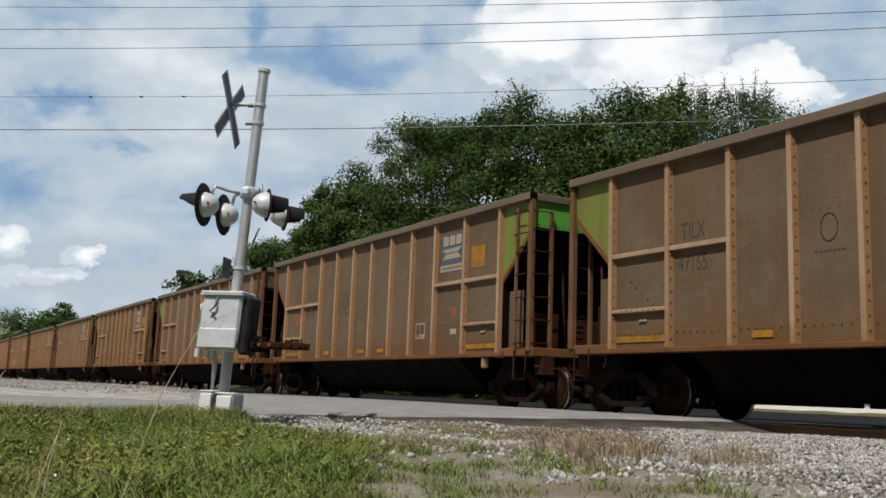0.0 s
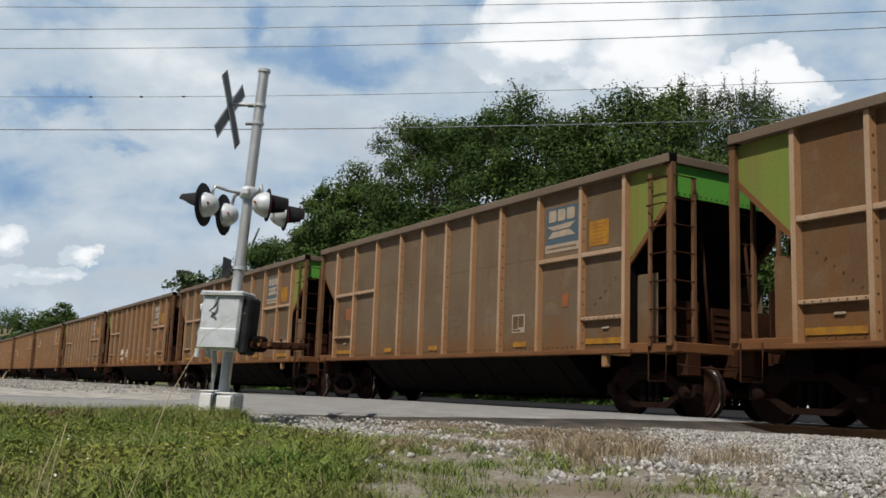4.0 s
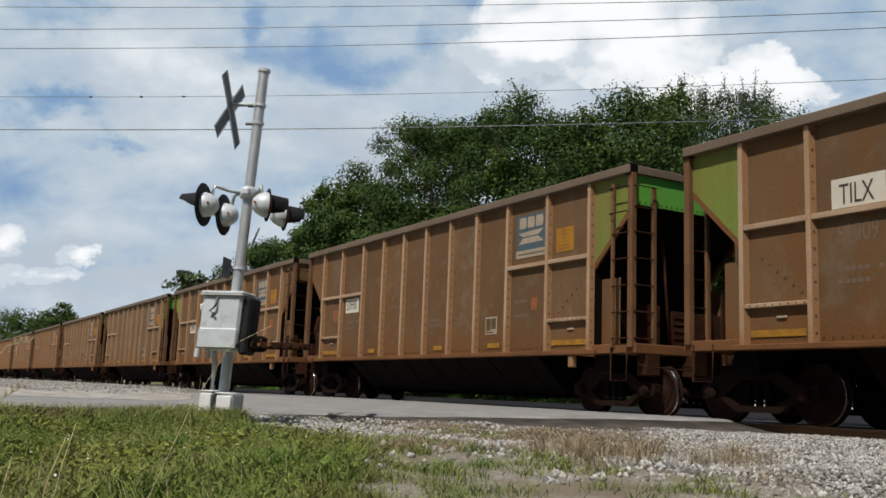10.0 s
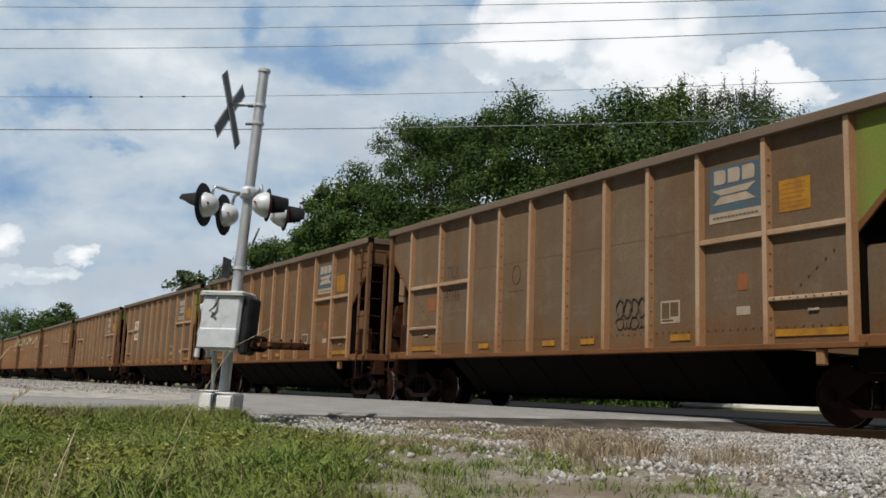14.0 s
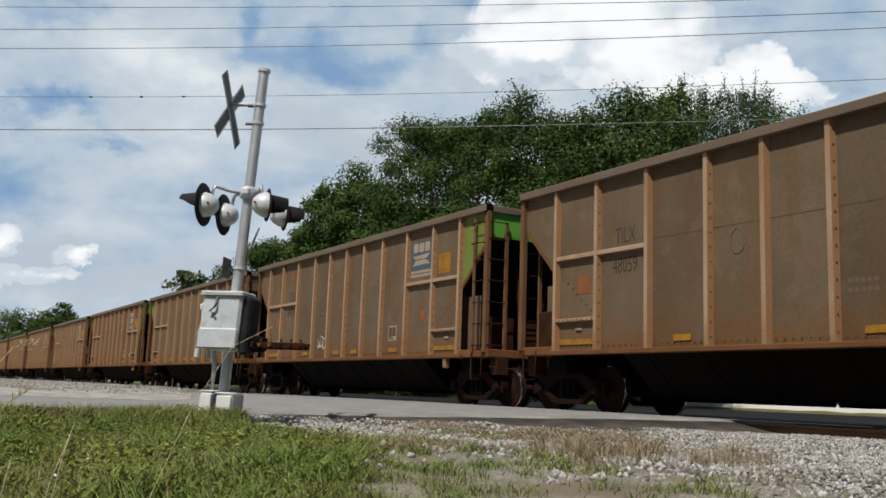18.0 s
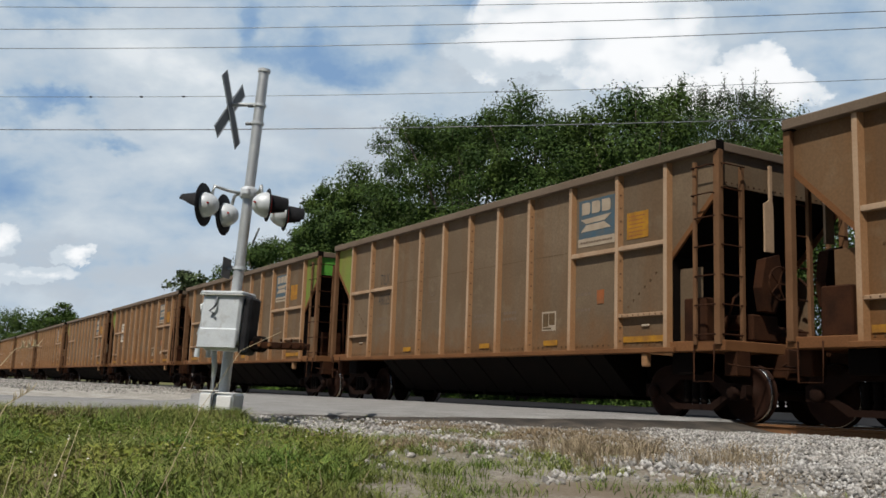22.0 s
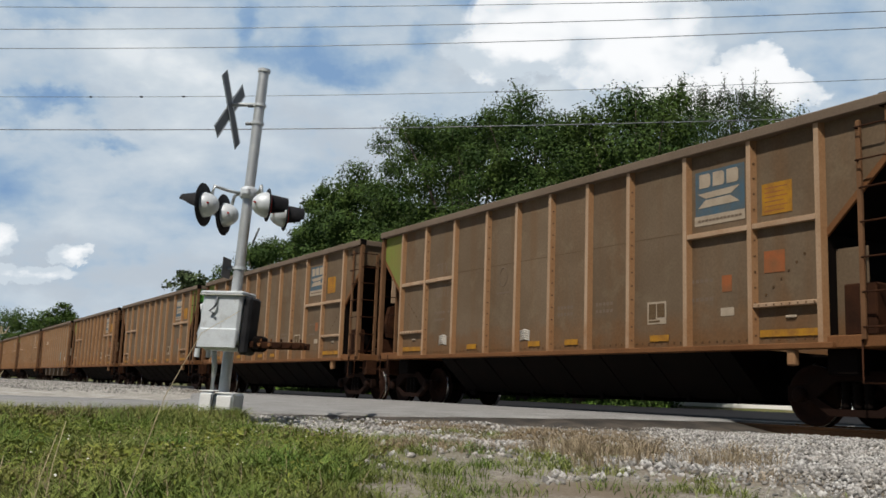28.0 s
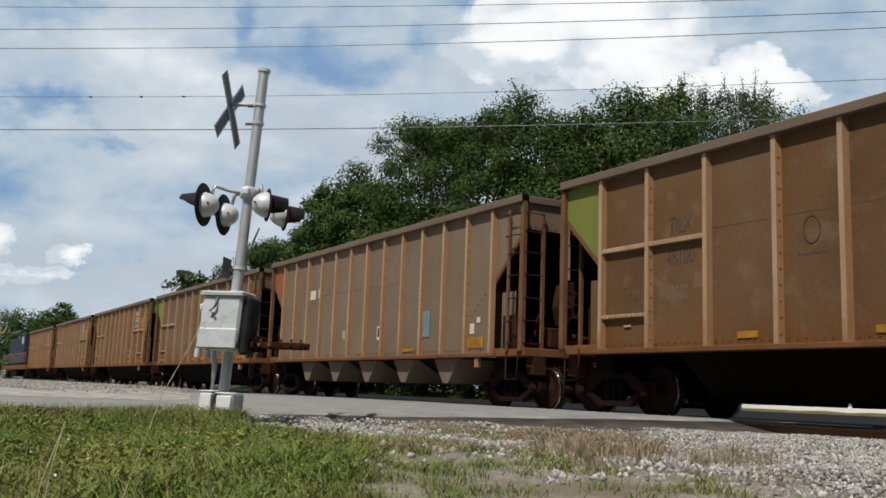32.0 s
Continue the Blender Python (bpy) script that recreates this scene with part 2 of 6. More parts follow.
def lathe(bm, profile, origin, axis, seg=28, ring=False):
    """A profile of (radius, along) turned round an axis through the origin."""
    q = Vector(axis).to_track_quat("Z", "Y").to_matrix().to_4x4()
    m = Matrix.Translation(origin) @ q
    rings = []
    for r, h in profile:
        rings.append([bm.verts.new(m @ Vector((r * math.cos(2 * math.pi * i / seg), r * math.sin(2 * math.pi * i / seg), h))) for i in range(seg)])
    fs = []
    if ring:
        rings.append(rings[0])
    for a, b in zip(rings, rings[1:]):
        fs += [bm.faces.new((a[i], a[(i + 1) % seg], b[(i + 1) % seg], b[i])) for i in range(seg)]
    if not ring:
        fs += [bm.faces.new(rings[0][::-1]), bm.faces.new(rings[-1])]
    bmesh.ops.recalc_face_normals(bm, faces=fs)
    for f in fs:
        f.smooth = True
    return bm


def tube(bm, points, r, seg=6, taper=1.0):
    """A bent rod through the points."""
    points = [Vector(p) for p in points]
    rings = []
    for i, p in enumerate(points):
        d = (points[min(i + 1, len(points) - 1)] - points[max(i - 1, 0)]).normalized()
        q = d.to_track_quat("Z", "Y")
        rr = r * (1 + (taper - 1) * i / (len(points) - 1))
        rings.append([bm.verts.new(p + q @ Vector((rr * math.cos(2 * math.pi * k / seg), rr * math.sin(2 * math.pi * k / seg), 0))) for k in range(seg)])
    for a, b in zip(rings, rings[1:]):
        for k in range(seg):
            bm.faces.new((a[k], a[(k + 1) % seg], b[(k + 1) % seg], b[k])).smooth = True
    bm.faces.new(rings[0][::-1])
    bm.faces.new(rings[-1])
    return bm


def cloud_mesh(name, verts, faces, material, parent=None):
    me = bpy.data.meshes.new(name)
    if hasattr(verts, "tolist") and hasattr(faces, "tolist"):
        k, side = faces.shape
        me.vertices.add(len(verts))
        me.vertices.foreach_set("co", np.ascontiguousarray(verts, dtype=np.float32).ravel())
        me.loops.add(k * side)
        me.loops.foreach_set("vertex_index", np.ascontiguousarray(faces, dtype=np.int32).ravel())
        me.polygons.add(k)
        me.polygons.foreach_set("loop_start", np.arange(0, k * side, side, dtype=np.int32))
        me.update(calc_edges=True)
    else:
        me.from_pydata(verts, [], faces)
    me.materials.append(material)
    ob = new(name, me)
    ob.parent = parent
    return ob


def thing(name, label, category, group="", at=(0, 0, 0)):
    ob = new(name)
    ob.empty_display_size = 0.3
    ob.location = at
    return tagged(ob, label, category, group)


# ---- ground ----
rng = np.random.default_rng(7)


def smooth(a, b, x):
    t = np.clip((np.asarray(x, float) - a) / (b - a), 0, 1)
    return t * t * (3 - 2 * t)


def road_edge(y):
    """x of the road's edge nearer the camera, at y."""
    return -14.05 + 0.30 * np.asarray(y, float)


def wobble(x, y, s, seed):
    return np.sin(x * s + seed) * np.cos(y * s * 1.3 + seed * 2.1) + 0.5 * np.sin(x * s * 2.7 + y * s * 1.9 + seed * 3.7)


def ground_z(x, y):
    x, y = np.asarray(x, float), np.asarray(y, float)
    z = -0.13 + 0.018 * wobble(x, y, 0.9, 1.0)
    z = z + 0.015 * wobble(x, y, 2.7, 2.0)
    bed = smooth(3.3, 2.0, np.abs(y - TRACK_Y))
    z = z * (1 - bed) + (-0.155) * bed
    z = z + 0.21 * smooth(4.0, 9.5, y) * smooth(11.75, 10.9, y) * smooth(-33.0, -39.0, x) * (1 + 0.12 * wobble(x, y, 0.6, 2.0))
    z = z - 0.16 * smooth(6.5, 1.0, np.hypot(x, y))
    slope = 1.0 * smooth(28, 52, y) * (1 + 0.1 * wobble(x, y, 0.05, 4))
    bank = 0.45 * smooth(34.2, 36.6, y) + 0.55 * smooth(36.6, 56, y)
    z = z + slope + (bank - slope) * smooth(-42.0, -35.0, x)
    return z


def lines(fine_lo, fine_hi, step, far):
    a = list(np.arange(fine_lo, fine_hi + 1e-6, step))
    d, lo, hi = step, fine_lo, fine_hi
    while lo > -far or hi < far:
        d *= 1.25
        lo, hi = lo - d, hi + d
        a = [lo] + a + [hi]
    return np.array(a)


gx, gy = lines(-22, 4, 0.20, 1600), lines(-4, 20, 0.20, 1600)
GX, GY = np.meshgrid(gx, gy, indexing="ij")
gz = ground_z(GX, GY)
gv = np.stack([GX.ravel(), GY.ravel(), gz.ravel()], 1)
ni, nj = len(gx), len(gy)
ii, jj = np.meshgrid(np.arange(ni - 1), np.arange(nj - 1), indexing="ij")
gf = np.stack([ii * nj + jj, (ii + 1) * nj + jj, (ii + 1) * nj + jj + 1, ii * nj + jj + 1], -1).reshape(-1, 4)


def ground_material():
    """Soil with turf, a gravel margin beside the track and a pale sandy yard beyond it."""
    m = mat("turf_and_gravel", (0.10, 0.115, 0.035), 0.95, 0, (0.20, 0.16, 0.09), 0.8, 0.8, 40, 0.35, 0.4, 60)
    n, l = m.node_tree.nodes, m.node_tree.links
    p = n["Principled BSDF"]
    turf = p.inputs["Base Color"].links[0].from_socket
    tc = n.new("ShaderNodeTexCoord").outputs["Object"]
    sep = n.new("ShaderNodeSeparateXYZ")
    l.new(tc, sep.inputs[0])

    def op(kind, a, b=0.0, c=None):
        x = n.new("ShaderNodeMath")
        x.operation = kind
        for k, v in enumerate((a, b)):
            if isinstance(v, (int, float)):
                x.inputs[k].default_value = v
            else:
                l.new(v, x.inputs[k])
        return x.outputs[0]

    def band(v, lo, hi):
        r = n.new("ShaderNodeMapRange")
        r.interpolation_type = "SMOOTHSTEP"
        r.inputs["From Min"].default_value, r.inputs["From Max"].default_value = lo, hi
        l.new(v, r.inputs["Value"])
        return r.outputs["Result"]

    wob = n.new("ShaderNodeTexNoise")
    wob.inputs["Scale"].default_value, wob.inputs["Detail"].default_value = 0.7, 6
    l.new(tc, wob.inputs["Vector"])
    shift = op("MULTIPLY", op("SUBTRACT", wob.outputs["Fac"], 0.5), 4.0)
    y = op("ADD", sep.outputs[1], shift)
    slant = op("ADD", y, op("MULTIPLY", sep.outputs[0], 0.52))
    near = op("MAXIMUM", band(y, 6.3, 7.6), op("MULTIPLY", band(slant, -0.9, 0.7), band(sep.outputs[0], -15, -13)))
    near = op("MAXIMUM", near, band(op("ADD", sep.outputs[0], op("MULTIPLY", shift, 0.5)), -12.0, -14.5))
    near = op("MULTIPLY", near, band(y, 19.0, 17.0))
    stone = n.new("ShaderNodeTexVoronoi")
    stone.inputs["Scale"].default_value = 48
    l.new(tc, stone.inputs["Vector"])
    cr = n.new("ShaderNodeValToRGB")
    cr.color_ramp.elements[0].color, cr.color_ramp.elements[1].color = (0.10, 0.085, 0.065, 1), (0.36, 0.33, 0.28, 1)
    l.new(stone.outputs["Color"], cr.inputs["Fac"])
    soil = n.new("ShaderNodeTexNoise")
    soil.inputs["Scale"].default_value, soil.inputs["Detail"].default_value = 1.1, 7
    l.new(tc, soil.inputs["Vector"])
    dirt = n.new("ShaderNodeMix")
    dirt.data_type = "RGBA"
    l.new(op("MULTIPLY", band(soil.outputs["Fac"], 0.44, 0.60), 0.85), dirt.inputs[0])
    l.new(cr.outputs["Color"], dirt.inputs[6])
    dirt.inputs[7].default_value = (0.165, 0.130, 0.092, 1)
    mx = n.new("ShaderNodeMix")
    mx.data_type = "RGBA"
    l.new(near, mx.inputs[0])
    l.new(turf, mx.inputs[6])
    l.new(dirt.outputs[2], mx.inputs[7])
    yard = op("MULTIPLY", op("MULTIPLY", band(sep.outputs[1], 35.2, 35.6), band(sep.outputs[1], 64, 56)), band(op("ADD", op("ADD", sep.outputs[0], op("MULTIPLY", sep.outputs[1], 1.02)), op("MULTIPLY", shift, 0.4)), -1.0, 0.4))
    mx2 = n.new("ShaderNodeMix")
    mx2.data_type = "RGBA"
    l.new(yard, mx2.inputs[0])
    l.new(mx.outputs[2], mx2.inputs[6])
    mx2.inputs[7].default_value = (0.62, 0.60, 0.56, 1)
    lot = op("MULTIPLY", op("MULTIPLY", band(op("ADD", sep.outputs[0], shift), -18.5, -20.5), band(sep.outputs[1], 10.6, 9.4)), 0.85)
    mx3 = n.new("ShaderNodeMix")
    mx3.data_type = "RGBA"
    l.new(lot, mx3.inputs[0])
    l.new(mx2.outputs[2], mx3.inputs[6])
    grit = n.new("ShaderNodeTexNoise")
    grit.inputs["Scale"].default_value, grit.inputs["Detail"].default_value, grit.inputs["Roughness"].default_value = 1.6, 10, 0.75
    l.new(tc, grit.inputs["Vector"])
    gr = n.new("ShaderNodeValToRGB")
    gr.color_ramp.elements[0].position, gr.color_ramp.elements[1].position = 0.36, 0.62
    gr.color_ramp.elements[0].color, gr.color_ramp.elements[1].color = (0.20, 0.18, 0.155, 1), (0.52, 0.50, 0.46, 1)
    l.new(grit.outputs["Fac"], gr.inputs["Fac"])
    l.new(gr.outputs["Color"], mx3.inputs[7])
    l.new(mx3.outputs[2], p.inputs["Base Color"])
    return m


ground = cloud_mesh("ground", gv, gf, ground_material())
tagged(ground, "flat grassy ground with a gravel margin along the track", "ground", kind="structure")
for poly in ground.data.polygons:
    poly.use_smooth = True

# road over the crossing: an asphalt slab with a ragged edge
bm = bmesh.new()
ROAD_W = 6.6
ys = np.concatenate([np.linspace(-30, 2, 40), np.linspace(2.15, 11.72, 70)])
rows_r, aprons = [], []
for y in ys:
    e = float(road_edge(y)) + 0.10 * math.sin(y * 3.1) + 0.06 * math.sin(y * 8.3)
    rise = 0.09 * float(smooth(4.5, 11.3, y))
    wide = ROAD_W + 14.5 * float(smooth(4.5, 10.0, y))
    foot = e + 0.35 + 0.65 * float(smooth(5.0, 10.0, y)) + 0.08 * math.sin(y * 5.3)
    aprons.append([(foot + 0.15, y, -0.24), (foot, y, -0.13 + 0.02 * math.sin(y * 9)), (e + 0.02, y, -0.088 + rise), (e - 0.02, y, -0.22)])
    cross = [(e + 0.03, -0.2), (e + 0.02, -0.078 + rise), (e - 0.05, -0.06 + rise), (e - 0.25, -0.045 + rise), (e - wide / 2, 0.01 - 0.045 + rise), (e - wide, -0.06 + rise), (e - wide - 0.05, -0.2)]
    rows_r.append([bm.verts.new((x, y, z)) for x, z in cross])
for a, b in zip(rows_r, rows_r[1:]):
    for k in range(len(a) - 1):
        bm.faces.new((a[k], a[k + 1], b[k + 1], b[k])).smooth = True
bm.faces.new(rows_r[-1])
bmesh.ops.recalc_face_normals(bm, faces=bm.faces)
road = tagged(part("road", bm, M_ASPHALT), "worn grey asphalt road climbing to the level crossing", "road", kind="structure")
bm = bmesh.new()
apron_rows = [[bm.verts.new(c) for c in row] for row in aprons]
for a, b in zip(apron_rows, apron_rows[1:]):
    for k in range(3):
        bm.faces.new((a[k], a[k + 1], b[k + 1], b[k])).smooth = True
bm.faces.new(apron_rows[-1])
bmesh.ops.recalc_face_normals(bm, faces=bm.faces)
tagged(part("road_shoulder", bm, M_APRON), "crumbling dark asphalt edge of the road", "road", kind="structure")
crossing = tagged(part("road_crossing_infill", boxed(-31.5, -10.75, TRACK_Y - 0.68, TRACK_Y + 0.68, -0.2, 0.0, bevel=0.01), M_ASPHALT),
                  "asphalt infill between the rails of the crossing", "road", kind="structure")
beyond = tagged(part("road_beyond", boxed(-31.5, -10.6, TRACK_Y + 0.82, 15.2, -0.25, -0.02, bevel=0.01), M_ASPHALT),
                "asphalt road on the other side of the track", "road", kind="structure")
# Two dark slabs added behind the track to give the black shadow band there.
tagged(part("road_parallel", boxed(-300, 60, 15.2, 30.3, -0.25, -0.015, bevel=0.01), M_SHADE_SLAB), "dark slab added for the shadow band behind the track", "road", kind="structure")
tagged(part("road_forecourt", boxed(-33, 60, 30.3, 34.3, -0.25, -0.02, bevel=0.01), M_SHADE_SLAB), "dark slab added to widen the shadow band behind the track", "road", kind="structure")

# ---- track ----
RAIL_PROFILE = [(-0.07, -0.172), (0.07, -0.172), (0.07, -0.16), (0.012, -0.145), (0.012, -0.045), (0.036, -0.036), (0.036, -0.004), (0.03, 0.0),
                (-0.03, 0.0), (-0.036, -0.004), (-0.036, -0.036), (-0.012, -0.045), (-0.012, -0.145), (-0.07, -0.16)]
for k, side in enumerate((-1, 1)):
    rail = thing("rail", "rusty steel rail with a worn bright head", "rail", "rails of the track", (0, TRACK_Y + side * 0.7525, 0))
    part("web", prism(bmesh.new(), RAIL_PROFILE, 0, -700, 60), M_RAIL, rail)
    part("running_surface", boxed(-700, 60, -0.026, 0.026, 0.0, 0.002), M_RAILTOP, rail, "polished running band of the rail")
tie_bm = boxed(-0.115, 0.115, -1.3, 1.3, -0.36, -0.173, bevel=0.012)
tie = tagged(part("railway_tie", tie_bm, M_TIE), "dark creosoted timber tie bedded in ballast", "railway tie", "ties of the track")
tie.location = (-10.3, TRACK_Y, 0)
for k in range(1, 90):
    x = -10.3 + 0.52 * (k if k < 30 else 0) if k < 30 else -20.2 - 0.52 * (k - 30)
    copy_thing(tie, pose(x, TRACK_Y + rng.normal() * 0.02, rng.normal() * 0.006, 0, 0, rng.normal() * 0.8))

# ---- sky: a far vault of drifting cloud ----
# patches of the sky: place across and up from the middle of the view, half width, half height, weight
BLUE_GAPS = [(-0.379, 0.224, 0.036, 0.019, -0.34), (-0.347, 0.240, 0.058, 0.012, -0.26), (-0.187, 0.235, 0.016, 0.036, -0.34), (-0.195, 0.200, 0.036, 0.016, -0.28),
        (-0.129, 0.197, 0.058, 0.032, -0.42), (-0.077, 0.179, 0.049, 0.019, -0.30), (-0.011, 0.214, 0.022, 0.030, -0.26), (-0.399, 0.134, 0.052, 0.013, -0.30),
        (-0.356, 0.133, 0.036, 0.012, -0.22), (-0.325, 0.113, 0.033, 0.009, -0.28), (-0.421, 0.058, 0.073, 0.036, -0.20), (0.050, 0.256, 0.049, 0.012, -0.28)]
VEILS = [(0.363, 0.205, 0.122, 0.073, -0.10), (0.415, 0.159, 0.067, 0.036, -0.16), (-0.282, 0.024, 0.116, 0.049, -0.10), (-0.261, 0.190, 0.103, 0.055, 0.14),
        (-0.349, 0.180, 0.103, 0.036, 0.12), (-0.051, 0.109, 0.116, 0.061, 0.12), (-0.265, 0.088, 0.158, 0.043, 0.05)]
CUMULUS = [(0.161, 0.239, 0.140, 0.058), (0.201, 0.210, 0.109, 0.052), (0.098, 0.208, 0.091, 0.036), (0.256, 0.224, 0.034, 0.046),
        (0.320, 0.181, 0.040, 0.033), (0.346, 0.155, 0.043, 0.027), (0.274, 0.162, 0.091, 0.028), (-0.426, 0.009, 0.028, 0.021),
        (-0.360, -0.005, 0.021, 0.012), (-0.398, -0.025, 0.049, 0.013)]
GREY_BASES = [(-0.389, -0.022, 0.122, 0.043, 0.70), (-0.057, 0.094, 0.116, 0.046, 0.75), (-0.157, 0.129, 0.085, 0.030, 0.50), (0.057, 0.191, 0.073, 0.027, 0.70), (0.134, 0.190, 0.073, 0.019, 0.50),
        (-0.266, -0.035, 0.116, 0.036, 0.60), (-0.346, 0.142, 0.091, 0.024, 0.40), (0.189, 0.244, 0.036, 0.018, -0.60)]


def sky_material():
    m = bpy.data.materials.new("cloudy_sky")
    m.use_nodes = True
    n, l = m.node_tree.nodes, m.node_tree.links
    n.remove(n["Principled BSDF"])
    em = n.new("ShaderNodeEmission")
    l.new(em.outputs[0], n["Material Output"].inputs["Surface"])
    sc = n.new("ShaderNodeVectorMath")
    sc.operation = "NORMALIZE"
    l.new(n.new("ShaderNodeTexCoord").outputs["Object"], sc.inputs[0])

    def along(axis):
        v = n.new("ShaderNodeVectorMath")
        v.operation = "DOT_PRODUCT"
        l.new(sc.outputs[0], v.inputs[0])
        v.inputs[1].default_value = axis
        return v.outputs["Value"]

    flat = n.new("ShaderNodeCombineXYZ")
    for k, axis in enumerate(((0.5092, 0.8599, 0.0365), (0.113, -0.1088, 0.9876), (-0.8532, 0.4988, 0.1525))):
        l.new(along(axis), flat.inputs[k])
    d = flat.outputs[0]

    def noise_at(scale, detail, rough, stretch, dist=0.0, shift=0.0, vec=None):
        mp = n.new("ShaderNodeMapping")
        mp.inputs["Scale"].default_value = (1, stretch, 1)
        mp.inputs["Location"].default_value = (shift, shift * 0.7, shift * 0.3)
        l.new(vec or d, mp.inputs["Vector"])
        t = n.new("ShaderNodeTexNoise")
        t.inputs["Scale"].default_value, t.inputs["Detail"].default_value = scale, detail
        t.inputs["Roughness"].default_value, t.inputs["Distortion"].default_value = rough, dist
        l.new(mp.outputs["Vector"], t.inputs["Vector"])
        return t

    def op(kind, a, b):
        x = n.new("ShaderNodeMath")
        x.operation = kind
        for k, v in enumerate((a, b)):
            if isinstance(v, (int, float)):
                x.inputs[k].default_value = v
            else:
                l.new(v, x.inputs[k])
        return x.outputs[0]

    def swing(fac, k):
        return op("MULTIPLY", op("SUBTRACT", fac, 0.5), k)

    def warped(scale, much):
        w = n.new("ShaderNodeVectorMath")
        w.operation = "MULTIPLY_ADD"
        l.new(noise_at(scale, 7, 0.6, 1.3).outputs["Color"], w.inputs[0])
        w.inputs[1].default_value, w.inputs[2].default_value = (much, much, 0), (-much / 2, -much / 2, 0)
        v = n.new("ShaderNodeVectorMath")
        v.operation = "ADD"
        l.new(d, v.inputs[0])
        l.new(w.outputs[0], v.inputs[1])
        return v.outputs[0]

    def blob(u, v, ru, rv, weight, base):
        mp = n.new("ShaderNodeMapping")
        mp.vector_type = "TEXTURE"
        mp.inputs["Location"].default_value, mp.inputs["Scale"].default_value = (u, v, 0), (ru, rv, 1e6)
        l.new(base, mp.inputs["Vector"])
        ln = n.new("ShaderNodeVectorMath")
        ln.operation = "LENGTH"
        l.new(mp.outputs["Vector"], ln.inputs[0])
        r = n.new("ShaderNodeMapRange")
        r.interpolation_type = "SMOOTHSTEP"
        r.inputs["From Min"].default_value, r.inputs["From Max"].default_value = 1.25, 0.0
        r.inputs["To Max"].default_value = weight
        l.new(ln.outputs["Value"], r.inputs["Value"])
        return r.outputs["Result"]

    def span(v, lo, hi):
        r = n.new("ShaderNodeMapRange")
        r.interpolation_type = "SMOOTHSTEP"
        r.inputs["From Min"].default_value, r.inputs["From Max"].default_value = lo, hi
        l.new(v, r.inputs["Value"])
        return r.outputs["Result"]

    def blend(fac, a, b):
        x = n.new("ShaderNodeMix")
        x.data_type = "RGBA"
        l.new(fac, x.inputs[0])
        for k, c in ((6, a), (7, b)):
            if isinstance(c, tuple):
                x.inputs[k].default_value = (*c, 1)
            else:
                l.new(c, x.inputs[k])
        return x.outputs[2]

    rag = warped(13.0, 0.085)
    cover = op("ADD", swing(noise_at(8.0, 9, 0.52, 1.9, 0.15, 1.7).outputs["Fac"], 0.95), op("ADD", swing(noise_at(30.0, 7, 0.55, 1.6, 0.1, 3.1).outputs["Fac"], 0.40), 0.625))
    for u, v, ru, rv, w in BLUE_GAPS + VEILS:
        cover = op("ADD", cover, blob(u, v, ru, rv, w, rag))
    ramp = n.new("ShaderNodeValToRGB")
    e = ramp.color_ramp.elements
    e[0].position, e[0].color = 0.20, (0.215, 0.35, 0.56, 1)
    e[1].position, e[1].color = 0.98, (0.76, 0.81, 0.85, 1)
    for pos, col in ((0.36, (0.30, 0.43, 0.60)), (0.47, (0.39, 0.505, 0.635)), (0.57, (0.47, 0.565, 0.665)), (0.68, (0.54, 0.62, 0.70)), (0.82, (0.62, 0.69, 0.75))):
        x = e.new(pos)
        x.color = (*col, 1)
    l.new(cover, ramp.inputs["Fac"])
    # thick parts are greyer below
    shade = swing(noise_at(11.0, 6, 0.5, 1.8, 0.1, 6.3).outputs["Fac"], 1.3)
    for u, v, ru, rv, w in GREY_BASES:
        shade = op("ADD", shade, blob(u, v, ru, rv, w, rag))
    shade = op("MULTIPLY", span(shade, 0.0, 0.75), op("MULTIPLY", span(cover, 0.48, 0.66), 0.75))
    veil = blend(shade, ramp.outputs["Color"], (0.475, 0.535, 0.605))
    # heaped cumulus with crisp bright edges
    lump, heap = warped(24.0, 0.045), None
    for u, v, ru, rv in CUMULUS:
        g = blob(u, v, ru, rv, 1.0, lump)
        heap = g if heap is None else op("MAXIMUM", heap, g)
    puff = op("ADD", swing(noise_at(19.0, 6, 0.5, 1.1, 0.0, 5.2).outputs["Fac"], 0.55), swing(noise_at(52.0, 5, 0.55, 1.1, 0.0, 8.0).outputs["Fac"], 0.28))
    mass = op("ADD", heap, puff)
    edge = span(mass, 0.17, 0.33)
    tone = span(op("ADD", op("ADD", swing(noise_at(14.0, 6, 0.52, 1.5, 0.1, 9.4).outputs["Fac"], 1.5), op("MULTIPLY", mass, 0.65)), op("MULTIPLY", shade, -0.7)), -0.05, 0.55)
    body = blend(tone, (0.60, 0.675, 0.745), (0.97, 0.985, 1.0))
    l.new(blend(edge, veil, body), em.inputs["Color"])
    em.inputs["Strength"].default_value = 1.21
    return m


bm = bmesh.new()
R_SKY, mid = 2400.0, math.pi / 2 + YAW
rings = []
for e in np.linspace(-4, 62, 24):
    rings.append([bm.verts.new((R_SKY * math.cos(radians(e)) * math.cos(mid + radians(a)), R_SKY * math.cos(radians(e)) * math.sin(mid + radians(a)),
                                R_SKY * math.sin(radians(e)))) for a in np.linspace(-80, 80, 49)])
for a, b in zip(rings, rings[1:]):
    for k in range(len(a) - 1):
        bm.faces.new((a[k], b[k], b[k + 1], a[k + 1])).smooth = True
